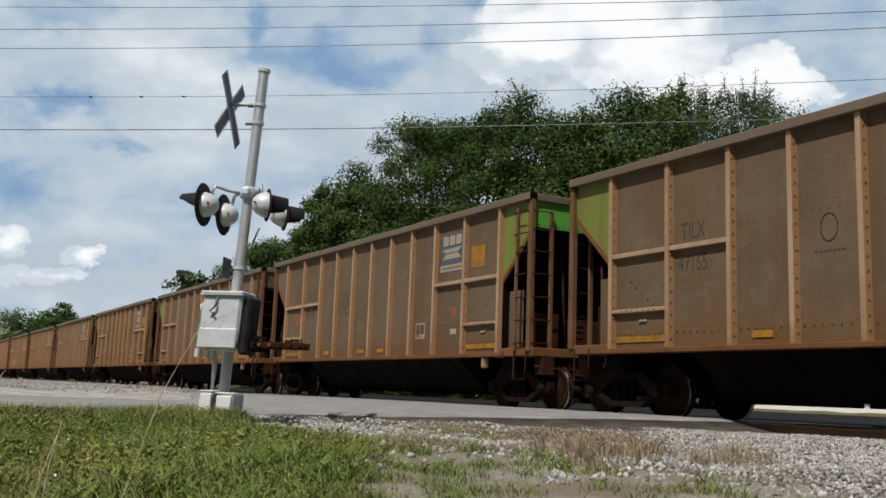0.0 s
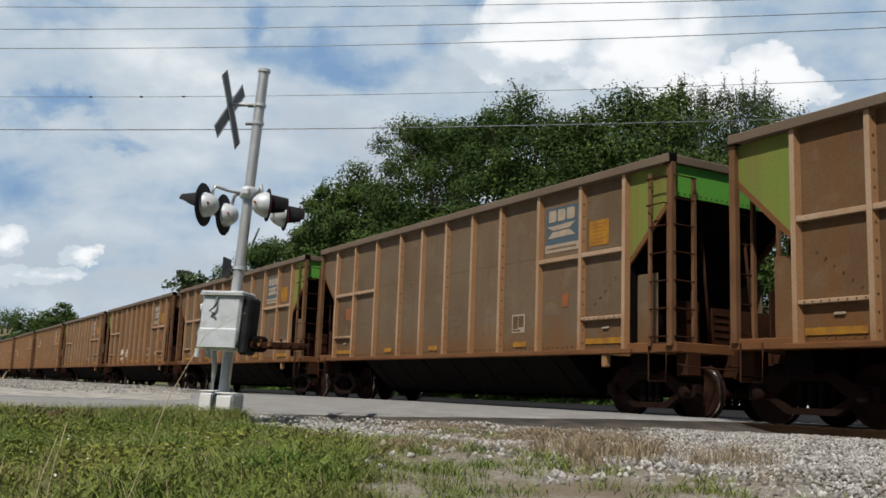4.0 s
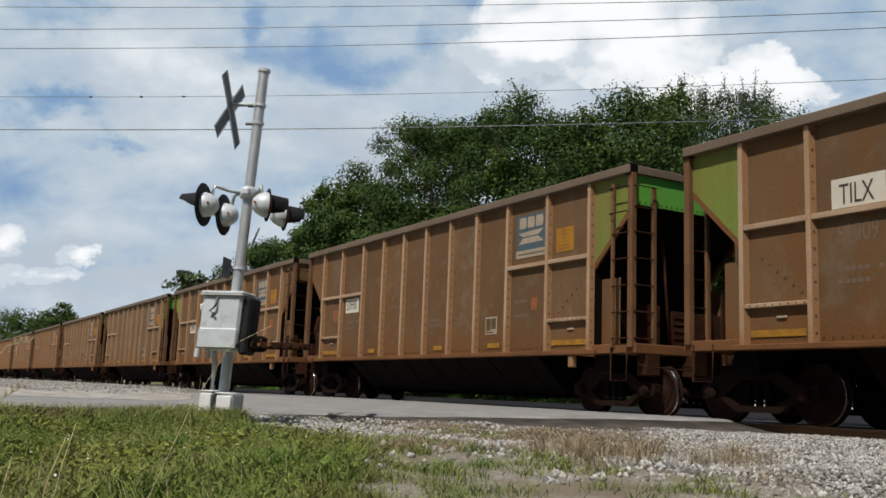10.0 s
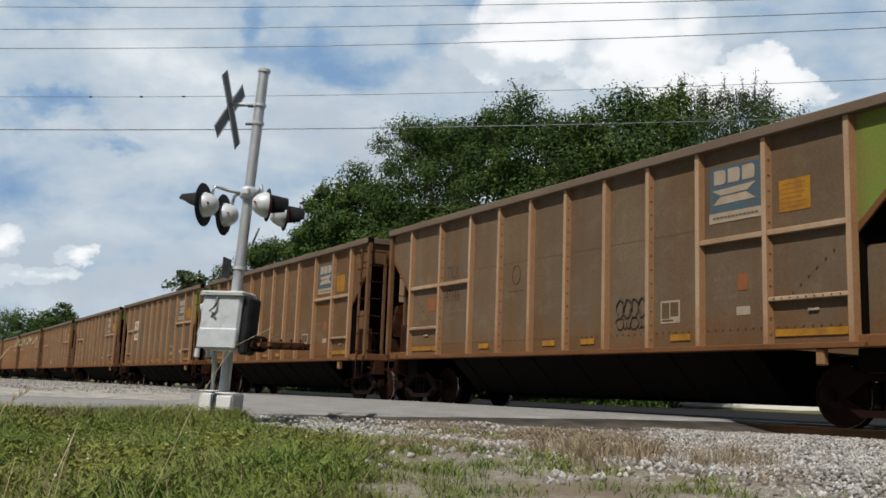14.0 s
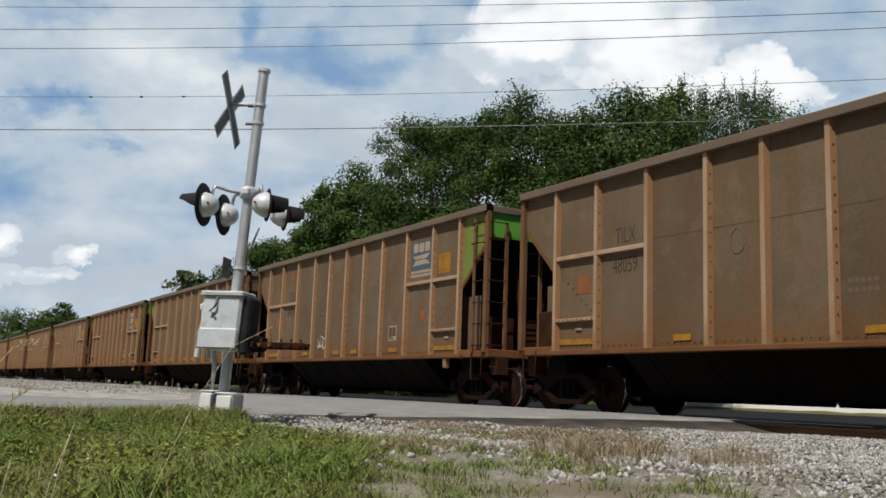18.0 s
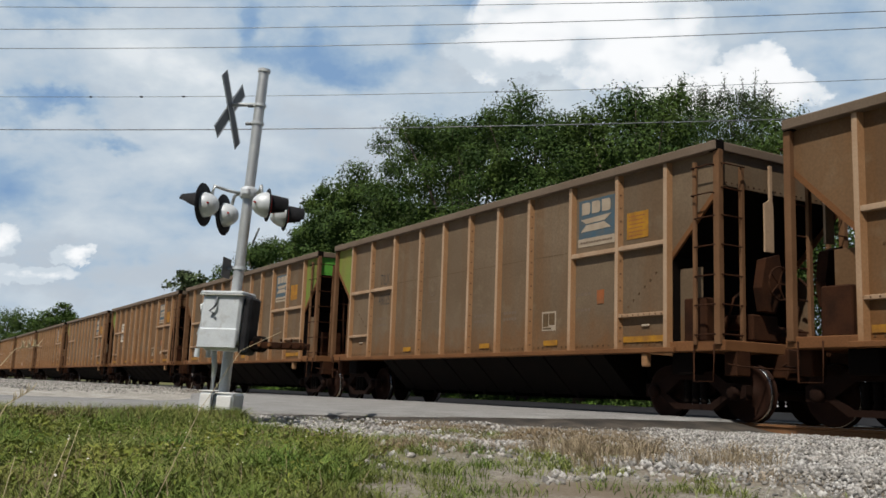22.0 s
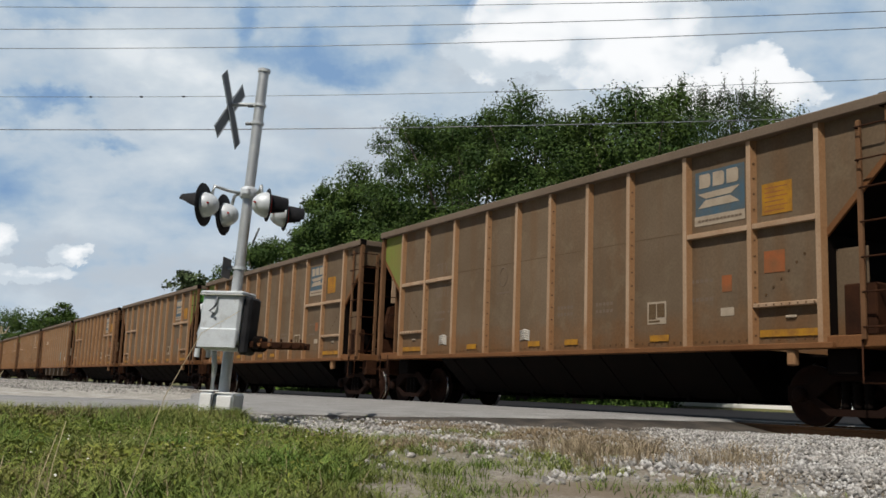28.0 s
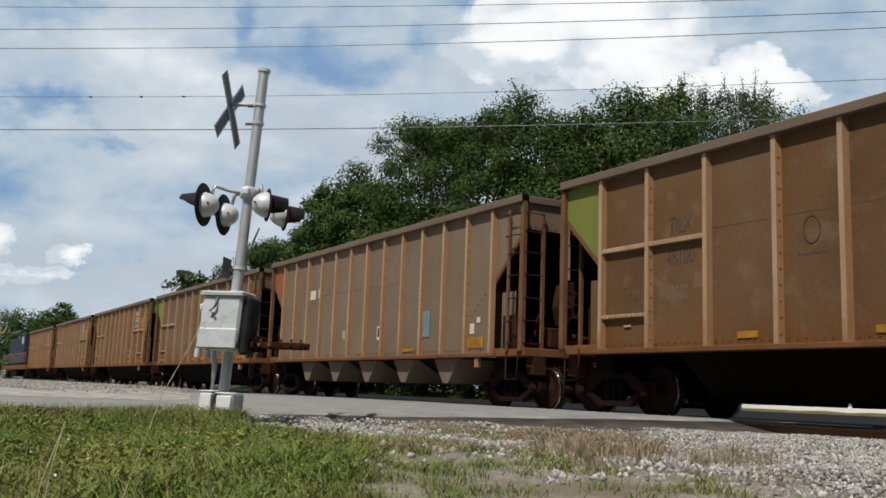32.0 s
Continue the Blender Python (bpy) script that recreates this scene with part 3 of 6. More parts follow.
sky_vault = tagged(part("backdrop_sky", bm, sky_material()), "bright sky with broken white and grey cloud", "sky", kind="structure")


# ---- trees ----
def leaf_quads(centres, normals, size, ratio=0.6):
    """Small leaf blades, one quad each."""
    k = len(centres)
    r = rng.normal(size=(k, 3))
    u = np.cross(normals, r)
    u /= np.linalg.norm(u, axis=1)[:, None] + 1e-9
    v = np.cross(normals, u)
    s = size * rng.uniform(0.6, 1.4, (k, 1))
    a, b = u * s, v * s * ratio
    q = np.stack([centres - a, centres + b * 0.9 - a * 0.1, centres + a, centres - b * 0.9 - a * 0.1], 1).reshape(-1, 3)
    return q, np.arange(4 * k).reshape(-1, 4)


def tree(name, label, x, y, height, spread, low, leaves, material=None, clump=0.9, leaf=0.13, sparse=1.0, seed=0):
    """A tree of forking limbs whose crown is many clumps of small leaves."""
    global rng
    rng = np.random.default_rng(seed)
    z0 = float(ground_z(x, y))
    t = thing(name, label, "tree" if name != "shrub" else "shrub", "trees behind the track" if name != "shrub" else "shrubs behind the track", (x, y, z0 - 0.1))
    bm = bmesh.new()
    lean = rng.normal(size=2) * 0.3
    top = np.array([lean[0], lean[1], height * 0.62])
    trunk_r = 0.022 * height
    tube(bm, [(0, 0, 0), (lean[0] * 0.2, lean[1] * 0.2, height * 0.2), (lean[0] * 0.6, lean[1] * 0.6, height * 0.4), tuple(top)], trunk_r, 8, 0.35)
    part("trunk", bm, M_BARK, t)
    n_c = max(14, int((105 if height > 6 else 34) * sparse))
    cl = []
    while len(cl) < n_c:
        p = rng.uniform(-1, 1, 3)
        d = float((np.abs(p) ** 2.7).sum()) ** (1 / 2.7)
        if d > 1 or d < 0.45:
            continue
        w = 1.0 - 0.22 * max(p[2], 0)
        wob = 1 + 0.12 * math.sin(3 * math.atan2(p[1], p[0]) + seed) + 0.06 * rng.normal()
        c = np.array([p[0] * spread * w * wob, p[1] * spread * w * wob, low + (height - low) * (0.5 + 0.5 * p[2] * min(wob, 1.1))])
        cl.append(c)
    cl, shoots = np.array(cl), []
    bm = bmesh.new()
    for c in cl[:: max(1, n_c // 26)]:
        base = np.array([0, 0, height * rng.uniform(0.22, 0.5)]) + np.array([lean[0], lean[1], 0]) * 0.4
        m1 = base * 0.55 + c * 0.45 + np.array([0, 0, 0.5]) + rng.normal(size=3) * 0.3
        tube(bm, [tuple(base), tuple(m1), tuple(c)], trunk_r * 0.38, 5, 0.15)
    part("limb", bm, M_BARK, t)
    if height > 6 and x > -100:
        # bare shoots standing out of the crown
        bm = bmesh.new()
        for c in cl[cl[:, 2] > low + 0.55 * (height - low)]:
            for _ in range(4 if material else 1):
                out = c / np.linalg.norm(c) + rng.normal(size=3) * 0.35 + np.array([0, 0, 0.25])
                tip = c + out * rng.uniform(0.5, 0.95) * (1.15 if material else 1.0)
                tube(bm, [tuple(c), tuple((c + tip) / 2 + rng.normal(size=3) * 0.08), tuple(tip)], 0.022, 3, 0.3)
                shoots.append((c, tip))
        tagged(part("twigs", bm, M_BARK, t), kind="stuff")
    per = int(leaves * (3.1 if -100 < x and height > 6 else 1.0)) // n_c
    cs, ns = [], []
    for c, tip in shoots:
        u = rng.uniform(0.3, 1.05, (26, 1))
        cs.append(c + (tip - c) * u + rng.normal(size=(26, 3)) * 0.09)
        nn = rng.normal(size=(26, 3))
        ns.append(nn / np.linalg.norm(nn, axis=1)[:, None])
    for c in cl:
        rad = clump * rng.uniform(0.75, 1.5) * spread / 4.5
        k = int(per * rng.uniform(0.6, 1.4) * (1.0 if c[2] > 0.42 * height or height < 6 else 0.8))
        d = rng.normal(size=(k, 3))
        d /= np.linalg.norm(d, axis=1)[:, None]
        r = rad * rng.uniform(0.25, 1.0, (k, 1)) ** 0.6 * np.array([1.25, 1.25, 0.8])
        pts = c + d * r + rng.normal(size=(k, 3)) * 0.18
        cs.append(pts)
        nn = d * 1.2 + rng.normal(size=(k, 3)) * 0.5 + np.array([0, 0, 0.35])
        ns.append(nn / np.linalg.norm(nn, axis=1)[:, None])
    v, f = leaf_quads(np.concatenate(cs), np.concatenate(ns), leaf)
    crown = cloud_mesh("crown", v, f, material or M_LEAF, t)
    return t


OAK = "dark green broad oak with a dense uneven crown"
for i, (x, y, h, s, low, k, lab, mt) in enumerate([
        (-20.5, 43, 11.6, 5.4, 2.6, 10000, OAK, None),
        (-27.0, 41, 12.6, 5.4, 2.6, 15000, OAK, None),
        (-32.5, 41, 15.2, 5.4, 2.6, 18000, OAK, None),
        (-39.5, 42, 19.0, 5.0, 7.5, 15000, "tall tree with thin open twigs against the sky", M_LEAF2),
        (-39.5, 40, 16.6, 5.4, 2.6, 19000, OAK, None),
        (-33.4, 31, 16.0, 4.4, 0.6, 20000, OAK, None),
        (-38.5, 31, 16.2, 4.6, 0.5, 22000, OAK, None),
        (-43.5, 31, 17.6, 4.8, 0.5, 24000, OAK, None),
        (-49.5, 31, 19.5, 5.4, 0.5, 28000, OAK, None),
        (-55.2, 31, 19.8, 4.8, 0.5, 28000, OAK, None),
        (-61.5, 31, 14.9, 4.4, 0.4, 30000, "green oak with a ragged crown in the row", None),
        (-67.5, 31, 18.0, 4.6, 0.4, 32000, "green oak with a ragged crown in the row", None),
        (-73.0, 31, 16.6, 3.4, 0.4, 24000, "narrower green oak near the row's end", None),
        (-79.0, 32, 14.0, 3.8, 0.4, 20000, OAK, None),
        (-88.5, 31, 15.0, 4.6, 0.4, 20000, OAK, None),
        (-111.5, 31, 14.4, 3.6, 0.6, 6000, "small lone tree far down the track", M_LEAF2),
        (-219, 31, 16.2, 4.2, 0.6, 6000, "distant round tree far down the track", None),
        (-232, 31, 13.6, 4.0, 0.6, 5000, "distant round tree far down the track", None),
        (-245, 31, 14.2, 6.0, 0.6, 6000, "distant low tree far down the track", None),
        (-270, 31, 16.5, 8.0, 0.6, 8000, "distant low tree far down the track", None),
        (-312, 31, 21.0, 6.5, 0.6, 6000, "distant round tree far down the track", None),
        (-350, 31, 23.0, 8.0, 0.6, 6000, "distant round tree far down the track", None)]):
    tree("oak_tree", lab, x, y, h, s, low, k, mt, seed=11 + i, leaf=(0.088 if mt is None else 0.062) * (1.25 if x < -58 else 1.0) if x > -100 else 0.30)
for i in range(13):
    x = -14 - 5.6 * i + 1.5 * math.sin(i * 2.3)
    tree("shrub", "dense green understorey shrub below the oaks", x, (32.5 if i > 3 else 66.0) + math.sin(i * 1.7), 5.2 + 1.4 * math.sin(i * 3.1), 3.4, 0.2, 5000, None, seed=60 + i, leaf=0.15)
rng = np.random.default_rng(99)


# ---- overhead wires ----
LEFT_AT, RIGHT_AT = Vector((-35.1, 2.16, 0)), Vector((-16.6, 24.9, 0))


def wire(heights, r):
    """A slack wire in the vertical plane over LEFT_AT and RIGHT_AT; its height at the start, half way and the end."""
    z0, zm, z1 = heights
    bend = 2 * (z0 + z1 - 2 * zm)

    def at(u):
        p = LEFT_AT.lerp(RIGHT_AT, u)
        return Vector((p.x, p.y, z0 + (z1 - z0 - bend) * u + bend * u * u))
    w = tagged(part("overhead_wire", tube(bmesh.new(), [at(u) for u in np.linspace(-0.8, 1.9, 55)], r, 5), M_WIRE), "thin grey overhead utility wire", "wire", "overhead wires")
    return w, at


for heights, r in (((13.255, 12.884, 12.785), 0.012), ((12.423, 12.206, 12.298), 0.013), ((11.711, 11.558, 11.771), 0.013), ((9.943, 9.864, 10.141), 0.010), ((8.760, 8.728, 8.990), 0.018)):
    w, at = wire(heights, r)
    if r == 0.010:
        for u in (0.123, 0.186, 0.238, 0.60):
            lathe_bm = lathe(bmesh.new(), [(0.01, -0.06), (0.026, -0.045), (0.032, 0.0), (0.026, 0.045), (0.01, 0.06)], at(u), at(u + 0.01) - at(u), 10)
            part("line_marker", lathe_bm, M_BLACK, w, "small dark marker clamped on the wire")


# ---- crossing signal ----
def bolt(bm, at, along, r=0.018, d=0.02):
    at, along = Vector(at), Vector(along)
    rod(bm, at, at + along * d, r, seg=6)


def crossing_signal():
    base, top = Vector((-10.78, 3.385, -0.10)), Vector((-10.71, 3.60, 4.135))
    up = (top - base).normalized()
    face = Vector((-0.634, -0.775, 0))       # towards the traffic that it faces
    arm = Vector((-0.775, 0.634, 0))         # along its lamp arm
    s = thing("crossing_signal", "silver railroad crossing signal mast with black-hooded lamps", "crossing signal", at=base)
    turn = Matrix(((arm.x, face.x, up.x), (arm.y, face.y, up.y), (arm.z, face.z, up.z))).to_4x4()

    def on(a, f, h):
        return arm * a + face * f + up * h

    def solid(name, a0, a1, f0, f1, h0, h1, material, bevel=0.01, label="", parent=None):
        bm = boxed(a0, a1, f0, f1, h0, h1, bevel=bevel)
        bmesh.ops.transform(bm, matrix=turn, verts=bm.verts)
        bmesh.ops.recalc_face_normals(bm, faces=bm.faces)
        return part(name, bm, material, parent or s, label)

    tall = (top - base).length
    mast = part("mast", rod(bmesh.new(), on(0, 0, 0.2), on(0, 0, tall), 0.063, seg=22), M_GALV, s, "round galvanised mast")
    part("mast_cap", rod(bmesh.new(), on(0, 0, tall), on(0, 0, tall + 0.035), 0.078, seg=22), M_ALU, mast)
    for h in (tall - 0.43, tall - 0.66, 1.78):
        c = part("clamp", rod(bmesh.new(), on(0, 0, h - 0.016), on(0, 0, h + 0.016), 0.079, seg=18), M_ALU, s)
        bm = bmesh.new()
        rod(bm, on(0.0, 0.06, h), on(0.0, 0.15, h), 0.022, seg=8)
        part("clamp_bolt", bm, M_SIGNBACK, c)
    # crossbuck seen from its bare back
    hc = tall - 0.485
    bm = rod(bmesh.new(), on(0, 0.07, hc + 0.07), on(0, 0.36, hc + 0.07), 0.024, seg=10)
    part("bracket", bm, M_GALV, s)
    for k, ang in enumerate((48, -48)):
        m = turn @ Matrix.Translation((0.0, 0.36 + 0.012 * k, hc)) @ Matrix.Rotation(radians(ang), 4, "Y")
        bm = boxed(-0.50, 0.50, 0.0, 0.005, -0.09, 0.09)
        bmesh.ops.transform(bm, matrix=m, verts=bm.verts)
        bmesh.ops.recalc_face_normals(bm, faces=bm.faces)
        blade = part("crossbuck_blade", bm, M_SIGNBACK, s, "grey back of a crossbuck blade")
        for w0, w1 in ((-0.09, -0.066), (0.066, 0.09)):
            bm = boxed(-0.49, 0.49, -0.002, -0.0005, w0, w1)
            bmesh.ops.transform(bm, matrix=m, verts=bm.verts)
            bmesh.ops.recalc_face_normals(bm, faces=bm.faces)
            part("edge_strip", bm, M_ALU, blade)
    # lamp arm and the four lamps
    hl = 2.70
    bm = bmesh.new()
    lathe(bm, [(0.085, -0.07), (0.105, -0.05), (0.105, 0.05), (0.085, 0.07)], on(0, 0, hl), up, 20)
    box_m = boxed(-0.14, 0.14, -0.05, 0.05, hl - 0.045, hl + 0.045, bevel=0.015)
    bmesh.ops.transform(box_m, matrix=turn, verts=box_m.verts)
    me = bpy.data.meshes.new("lamp_hub_block")
    box_m.to_mesh(me)
    box_m.free()
    bm.from_mesh(me)
    part("lamp_hub", bm, M_ALU, s)
    for f_dir, f_disc in ((1, 0.37), (-1, 0.40)):
        for a in (-0.40, 0.22):
            bm = tube(bmesh.new(), [on(0, f_dir * 0.10, hl), on(a * 0.4, f_dir * 0.20, hl + 0.0), on(a, f_dir * (f_disc - 0.10), hl), on(a, f_dir * (f_disc - 0.08), hl - 0.10)], 0.021, 8)
            lamp = part("lamp_arm", bm, M_GALV, s)
            c, ax = on(a, f_dir * f_disc, hl - 0.225), face if f_dir > 0 else Vector((0.153, 0.979, 0)).normalized()
            part("background_disc", lathe(bmesh.new(), [(0.250, 0.0), (0.257, 0.006), (0.250, 0.012)] if f_dir > 0 else [(0.19, 0.0), (0.195, 0.006), (0.19, 0.012)], c, ax, 36), M_BLACK, lamp, "black round background disc")
            part("lamp_housing", lathe(bmesh.new(), [(0.02, -0.17), (0.07, -0.16), (0.11, -0.12), (0.140, -0.06), (0.15, -0.005), (0.15, 0.0)], c, ax, 24), M_ALU, lamp, "silver lamp housing")
            part("lens", lathe(bmesh.new(), [(0.15, 0.012), (0.14, 0.03), (0.08, 0.045), (0.02, 0.05)], c, ax, 24), M_REDLENS, lamp, "red lens")
            bm = bmesh.new()
            rows_v = []
            rad = 0.150 if f_dir > 0 else 0.122
            for d in (0.012, 0.14, 0.27 if f_dir > 0 else 0.23):
                q = ax.to_track_quat("Z", "Y").to_matrix()
                lim = 2.0 - d * 3.6 if f_dir > 0 else 2.3 - d * 2.4
                ring = []
                for k in range(19):
                    th = -lim + 2 * lim * k / 18
                    p = Vector((0, 0, 0)) + up * (rad * math.cos(th)) + up.cross(ax).normalized() * ((rad - 0.12 * d) * math.sin(th)) + ax * d - up * (0.10 * d)
                    ring.append((bm.verts.new(c + p), bm.verts.new(c + p + (up * math.cos(th) + up.cross(ax).normalized() * math.sin(th)) * 0.006)))
                rows_v.append(ring)
            for r1, r2 in zip(rows_v, rows_v[1:]):
                for k in range(18):
                    for w in (0, 1):
                        bm.faces.new((r1[k][w], r1[k + 1][w], r2[k + 1][w], r2[k][w])).smooth = True
            part("visor", bm, M_BLACK, lamp, "black lamp hood")
            bm = bmesh.new()
            rod(bm, c - ax * 0.10 + arm * -0.10, c - ax * 0.10 + arm * -0.140, 0.012, seg=10)
            part("side_light", bm, M_REDLENS, lamp)
    bm = tube(bmesh.new(), [on(-0.3, -0.30, hl - 0.48), on(-0.3, -0.27, hl - 0.58), on(-0.29, -0.24, hl - 0.66)], 0.012, 6)
    part("drop_wire", bm, M_WIRE, s)
    # small sign plate seen on edge
    bm = boxed(-0.13, 0.13, 0.16, 0.165, 1.66, 1.90)
    bmesh.ops.transform(bm, matrix=turn, verts=bm.verts)
    part("small_plate", bm, M_SIGNBACK, s)
    # gate mechanism
    g = solid("gate_machine", -0.46, -0.09, -0.26, 0.21, 0.86, 1.42, M_ALU, 0.03, "silver cast gate machine case")
    solid("machine_lid", -0.49, -0.06, -0.28, 0.23, 1.42, 1.455, M_ALU, 0.012, "", g)
    solid("machine_pan", -0.45, -0.10, -0.22, 0.18, 0.78, 0.86, M_ALU, 0.05, "", g)
    solid("side_plate", -0.42, -0.10, -0.37, -0.262, 0.74, 1.40, M_BLACK, 0.03, "dark gate arm hub", g)
    solid("front_hump", -0.485, -0.455, -0.255, 0.205, 0.80, 1.03, M_ALU, 0.014, "", g)
    solid("lid_seam", -0.495, -0.055, -0.285, 0.235, 1.408, 1.418, M_WHITE, 0.002, "", g)
    bm = bmesh.new()
    tube(bm, [on(-0.475, 0.03, 1.38), on(-0.50, 0.03, 1.28), on(-0.50, 0.09, 1.22), on(-0.50, 0.03, 1.19)], 0.014, 6)
    part("latch", bm, M_SIGNBACK, g)
    bm = tube(bmesh.new(), [on(-0.28, 0.21, 1.34), on(-0.28, 0.27, 1.30), on(-0.28, 0.27, 0.97), on(-0.28, 0.21, 0.90)], 0.035, 10)
    part("conduit_elbow", bm, M_ALU, g)
    for f in (0.12, 0.26):
        bm = rod(bmesh.new(), on(-0.30, f, 0.80), on(-0.30, f, 0.70), 0.03, seg=10)
        part("foot_bolt", bm, M_ALU, g)
    # counterweight arm on the far side of the case
    bm = bmesh.new()
    for k in range(2):
        b2 = boxed(-0.36 + 0.20 * k, -0.33 + 0.20 * k, -1.02, -0.34, 0.82, 0.895, bevel=0.008)
        bmesh.ops.transform(b2, matrix=turn, verts=b2.verts)
        me = bpy.data.meshes.new("bar")
        b2.to_mesh(me)
        b2.free()
        bm.from_mesh(me)
    cw = part("counterweight_arm", bm, M_RUST, s, "rusty bolted counterweight arm")
    for f in (-0.5, -0.62, -0.74, -0.86, -0.97):
        bm = rod(bmesh.new(), on(-0.40, f, 0.86), on(-0.10, f, 0.86), 0.02, seg=8)
        rod(bm, on(-0.345, f, 0.90), on(-0.345, f, 0.93), 0.012, seg=6)
        part("arm_bolt", bm, M_SILL if f > -0.7 else M_RUST, cw)
    solid("counterweight", -0.36, -0.14, -0.52, -0.39, 0.78, 0.96, M_DARK, 0.03, "dark counterweight", cw)
    # conduit and base castings
    bm = tube(bmesh.new(), [on(-0.05, 0.13, 0.2), on(-0.05, 0.13, 0.6), on(-0.12, 0.15, 0.88)], 0.032, 10)
    part("conduit", bm, M_GALV, s)
    b1 = solid("base_casting", -0.17, 0.17, -0.20, 0.16, 0.06, 0.30, M_ALU, 0.03, "white flanged base casting")
    solid("junction_box", -0.30, -0.175, 0.00, 0.17, 0.07, 0.31, M_ALU, 0.02, "", b1)
    solid("junction_box", -0.30, -0.175, -0.24, -0.03, 0.05, 0.29, M_ALU, 0.02, "", b1)
    solid("box_lid", -0.31, -0.165, -0.01, 0.18, 0.315, 0.33, M_WHITE, 0.006, "", b1)
    solid("box_lid", -0.31, -0.165, -0.25, -0.02, 0.295, 0.31, M_WHITE, 0.006, "", b1)
    for f0, f1, h0 in ((0.02, 0.15, 0.10), (-0.22, -0.05, 0.08)):
        solid("box_door", -0.316, -0.301, f0, f1, h0, h0 + 0.19, M_WHITE, 0.006, "", b1)
    bm = tube(bmesh.new(), [on(-0.24, -0.015, 0.30), on(-0.33, -0.015, 0.27), on(-0.345, -0.015, 0.10), on(-0.32, -0.015, 0.02)], 0.010, 6)
    part("ground_cable", bm, M_BLACK, b1)
    solid("footing", -0.28, 0.28, -0.28, 0.28, -0.35, 0.06, M_SAND, 0.02, "pale concrete footing", b1)
    return s


crossing_signal()


# ---- wagons ----
CX = CAR_LEN / 2
Z_TOP, Z_RIB, Z_SILL, Z_LOW = 4.472, 4.315, 1.178, 1.094
RIBS = [-6.265, -5.035, -3.69, -2.31, -1.165, 0.0, 1.165, 2.31, 3.69, 5.035, 6.265]
RIBS_OLD = [-6.265, -4.83, -3.48, -2.31, -1.165, 0.0, 1.165, 2.31, 3.48, 4.83, 6.265]
RIBS_MID = [-6.265, -4.95, -3.54, -2.31, -1.165, 0.0, 1.165, 2.31, 3.54, 4.95, 6.265]
# three builds of wagon: ribs, the middle ledge's foot, the low ledge's foot, shift of the painted marks
BUILDS = {"new": (RIBS, 2.92, 1.72, -0.07), "old": (RIBS_OLD, 2.79, 1.80, -0.24), "mid": (RIBS_MID, 2.90, 1.74, -0.12)}
OLD, MID, BOLTED = (-1, 0, 6, 11, 19, 24), (8, 9), (-1, 5, 8, 15)


def build_of(n):
    return "old" if n in OLD else "mid" if n in MID else "new"


def rib_mesh(depth=0.09, face=0.085, foot=0.17):
    bm = bmesh.new()
    prism(bm, [(-foot / 2, 0.0), (-face / 2, -depth), (face / 2, -depth), (foot / 2, 0.0)], 2, Z_SILL, Z_RIB)
    # Faces turned along the wagon take the second, darker material.
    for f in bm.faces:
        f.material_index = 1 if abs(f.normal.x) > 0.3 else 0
    return bm


def wheelset(parent, x):
    bm = bmesh.new()
    for s in (-1, 1):
        y = s * 0.7525
        prof = [(0.09, y + s * 0.075), (0.13, y + s * 0.07), (0.15, y + s * 0.03), (0.36, y + s * 0.045), (0.40, y + s * 0.075), (0.452, y + s * 0.075),
                (0.452, y - s * 0.03), (0.482, y - s * 0.045), (0.482, y - s * 0.065), (0.40, y - s * 0.068), (0.36, y - s * 0.03), (0.15, y - s * 0.02), (0.13, y - s * 0.08), (0.09, y - s * 0.08)]
        lathe(bm, prof, (0, 0, 0), (0, 1, 0), 22)
    rod(bm, (0, -1.0, 0), (0, 1.0, 0), 0.085, seg=12)
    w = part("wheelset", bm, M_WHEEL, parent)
    w.location = (x, 0, 0.457)
    for s in (-1, 1):
        y = s * 0.7525
        bm = lathe(bmesh.new(), [(0.450, y + s * 0.055), (0.457, y + s * 0.050), (0.457, y - s * 0.026), (0.450, y - s * 0.028)], (0, 0, 0), (0, 1, 0), 30, True)
        part("tread", bm, M_TREAD, w, "bright polished wheel tread")
    return w


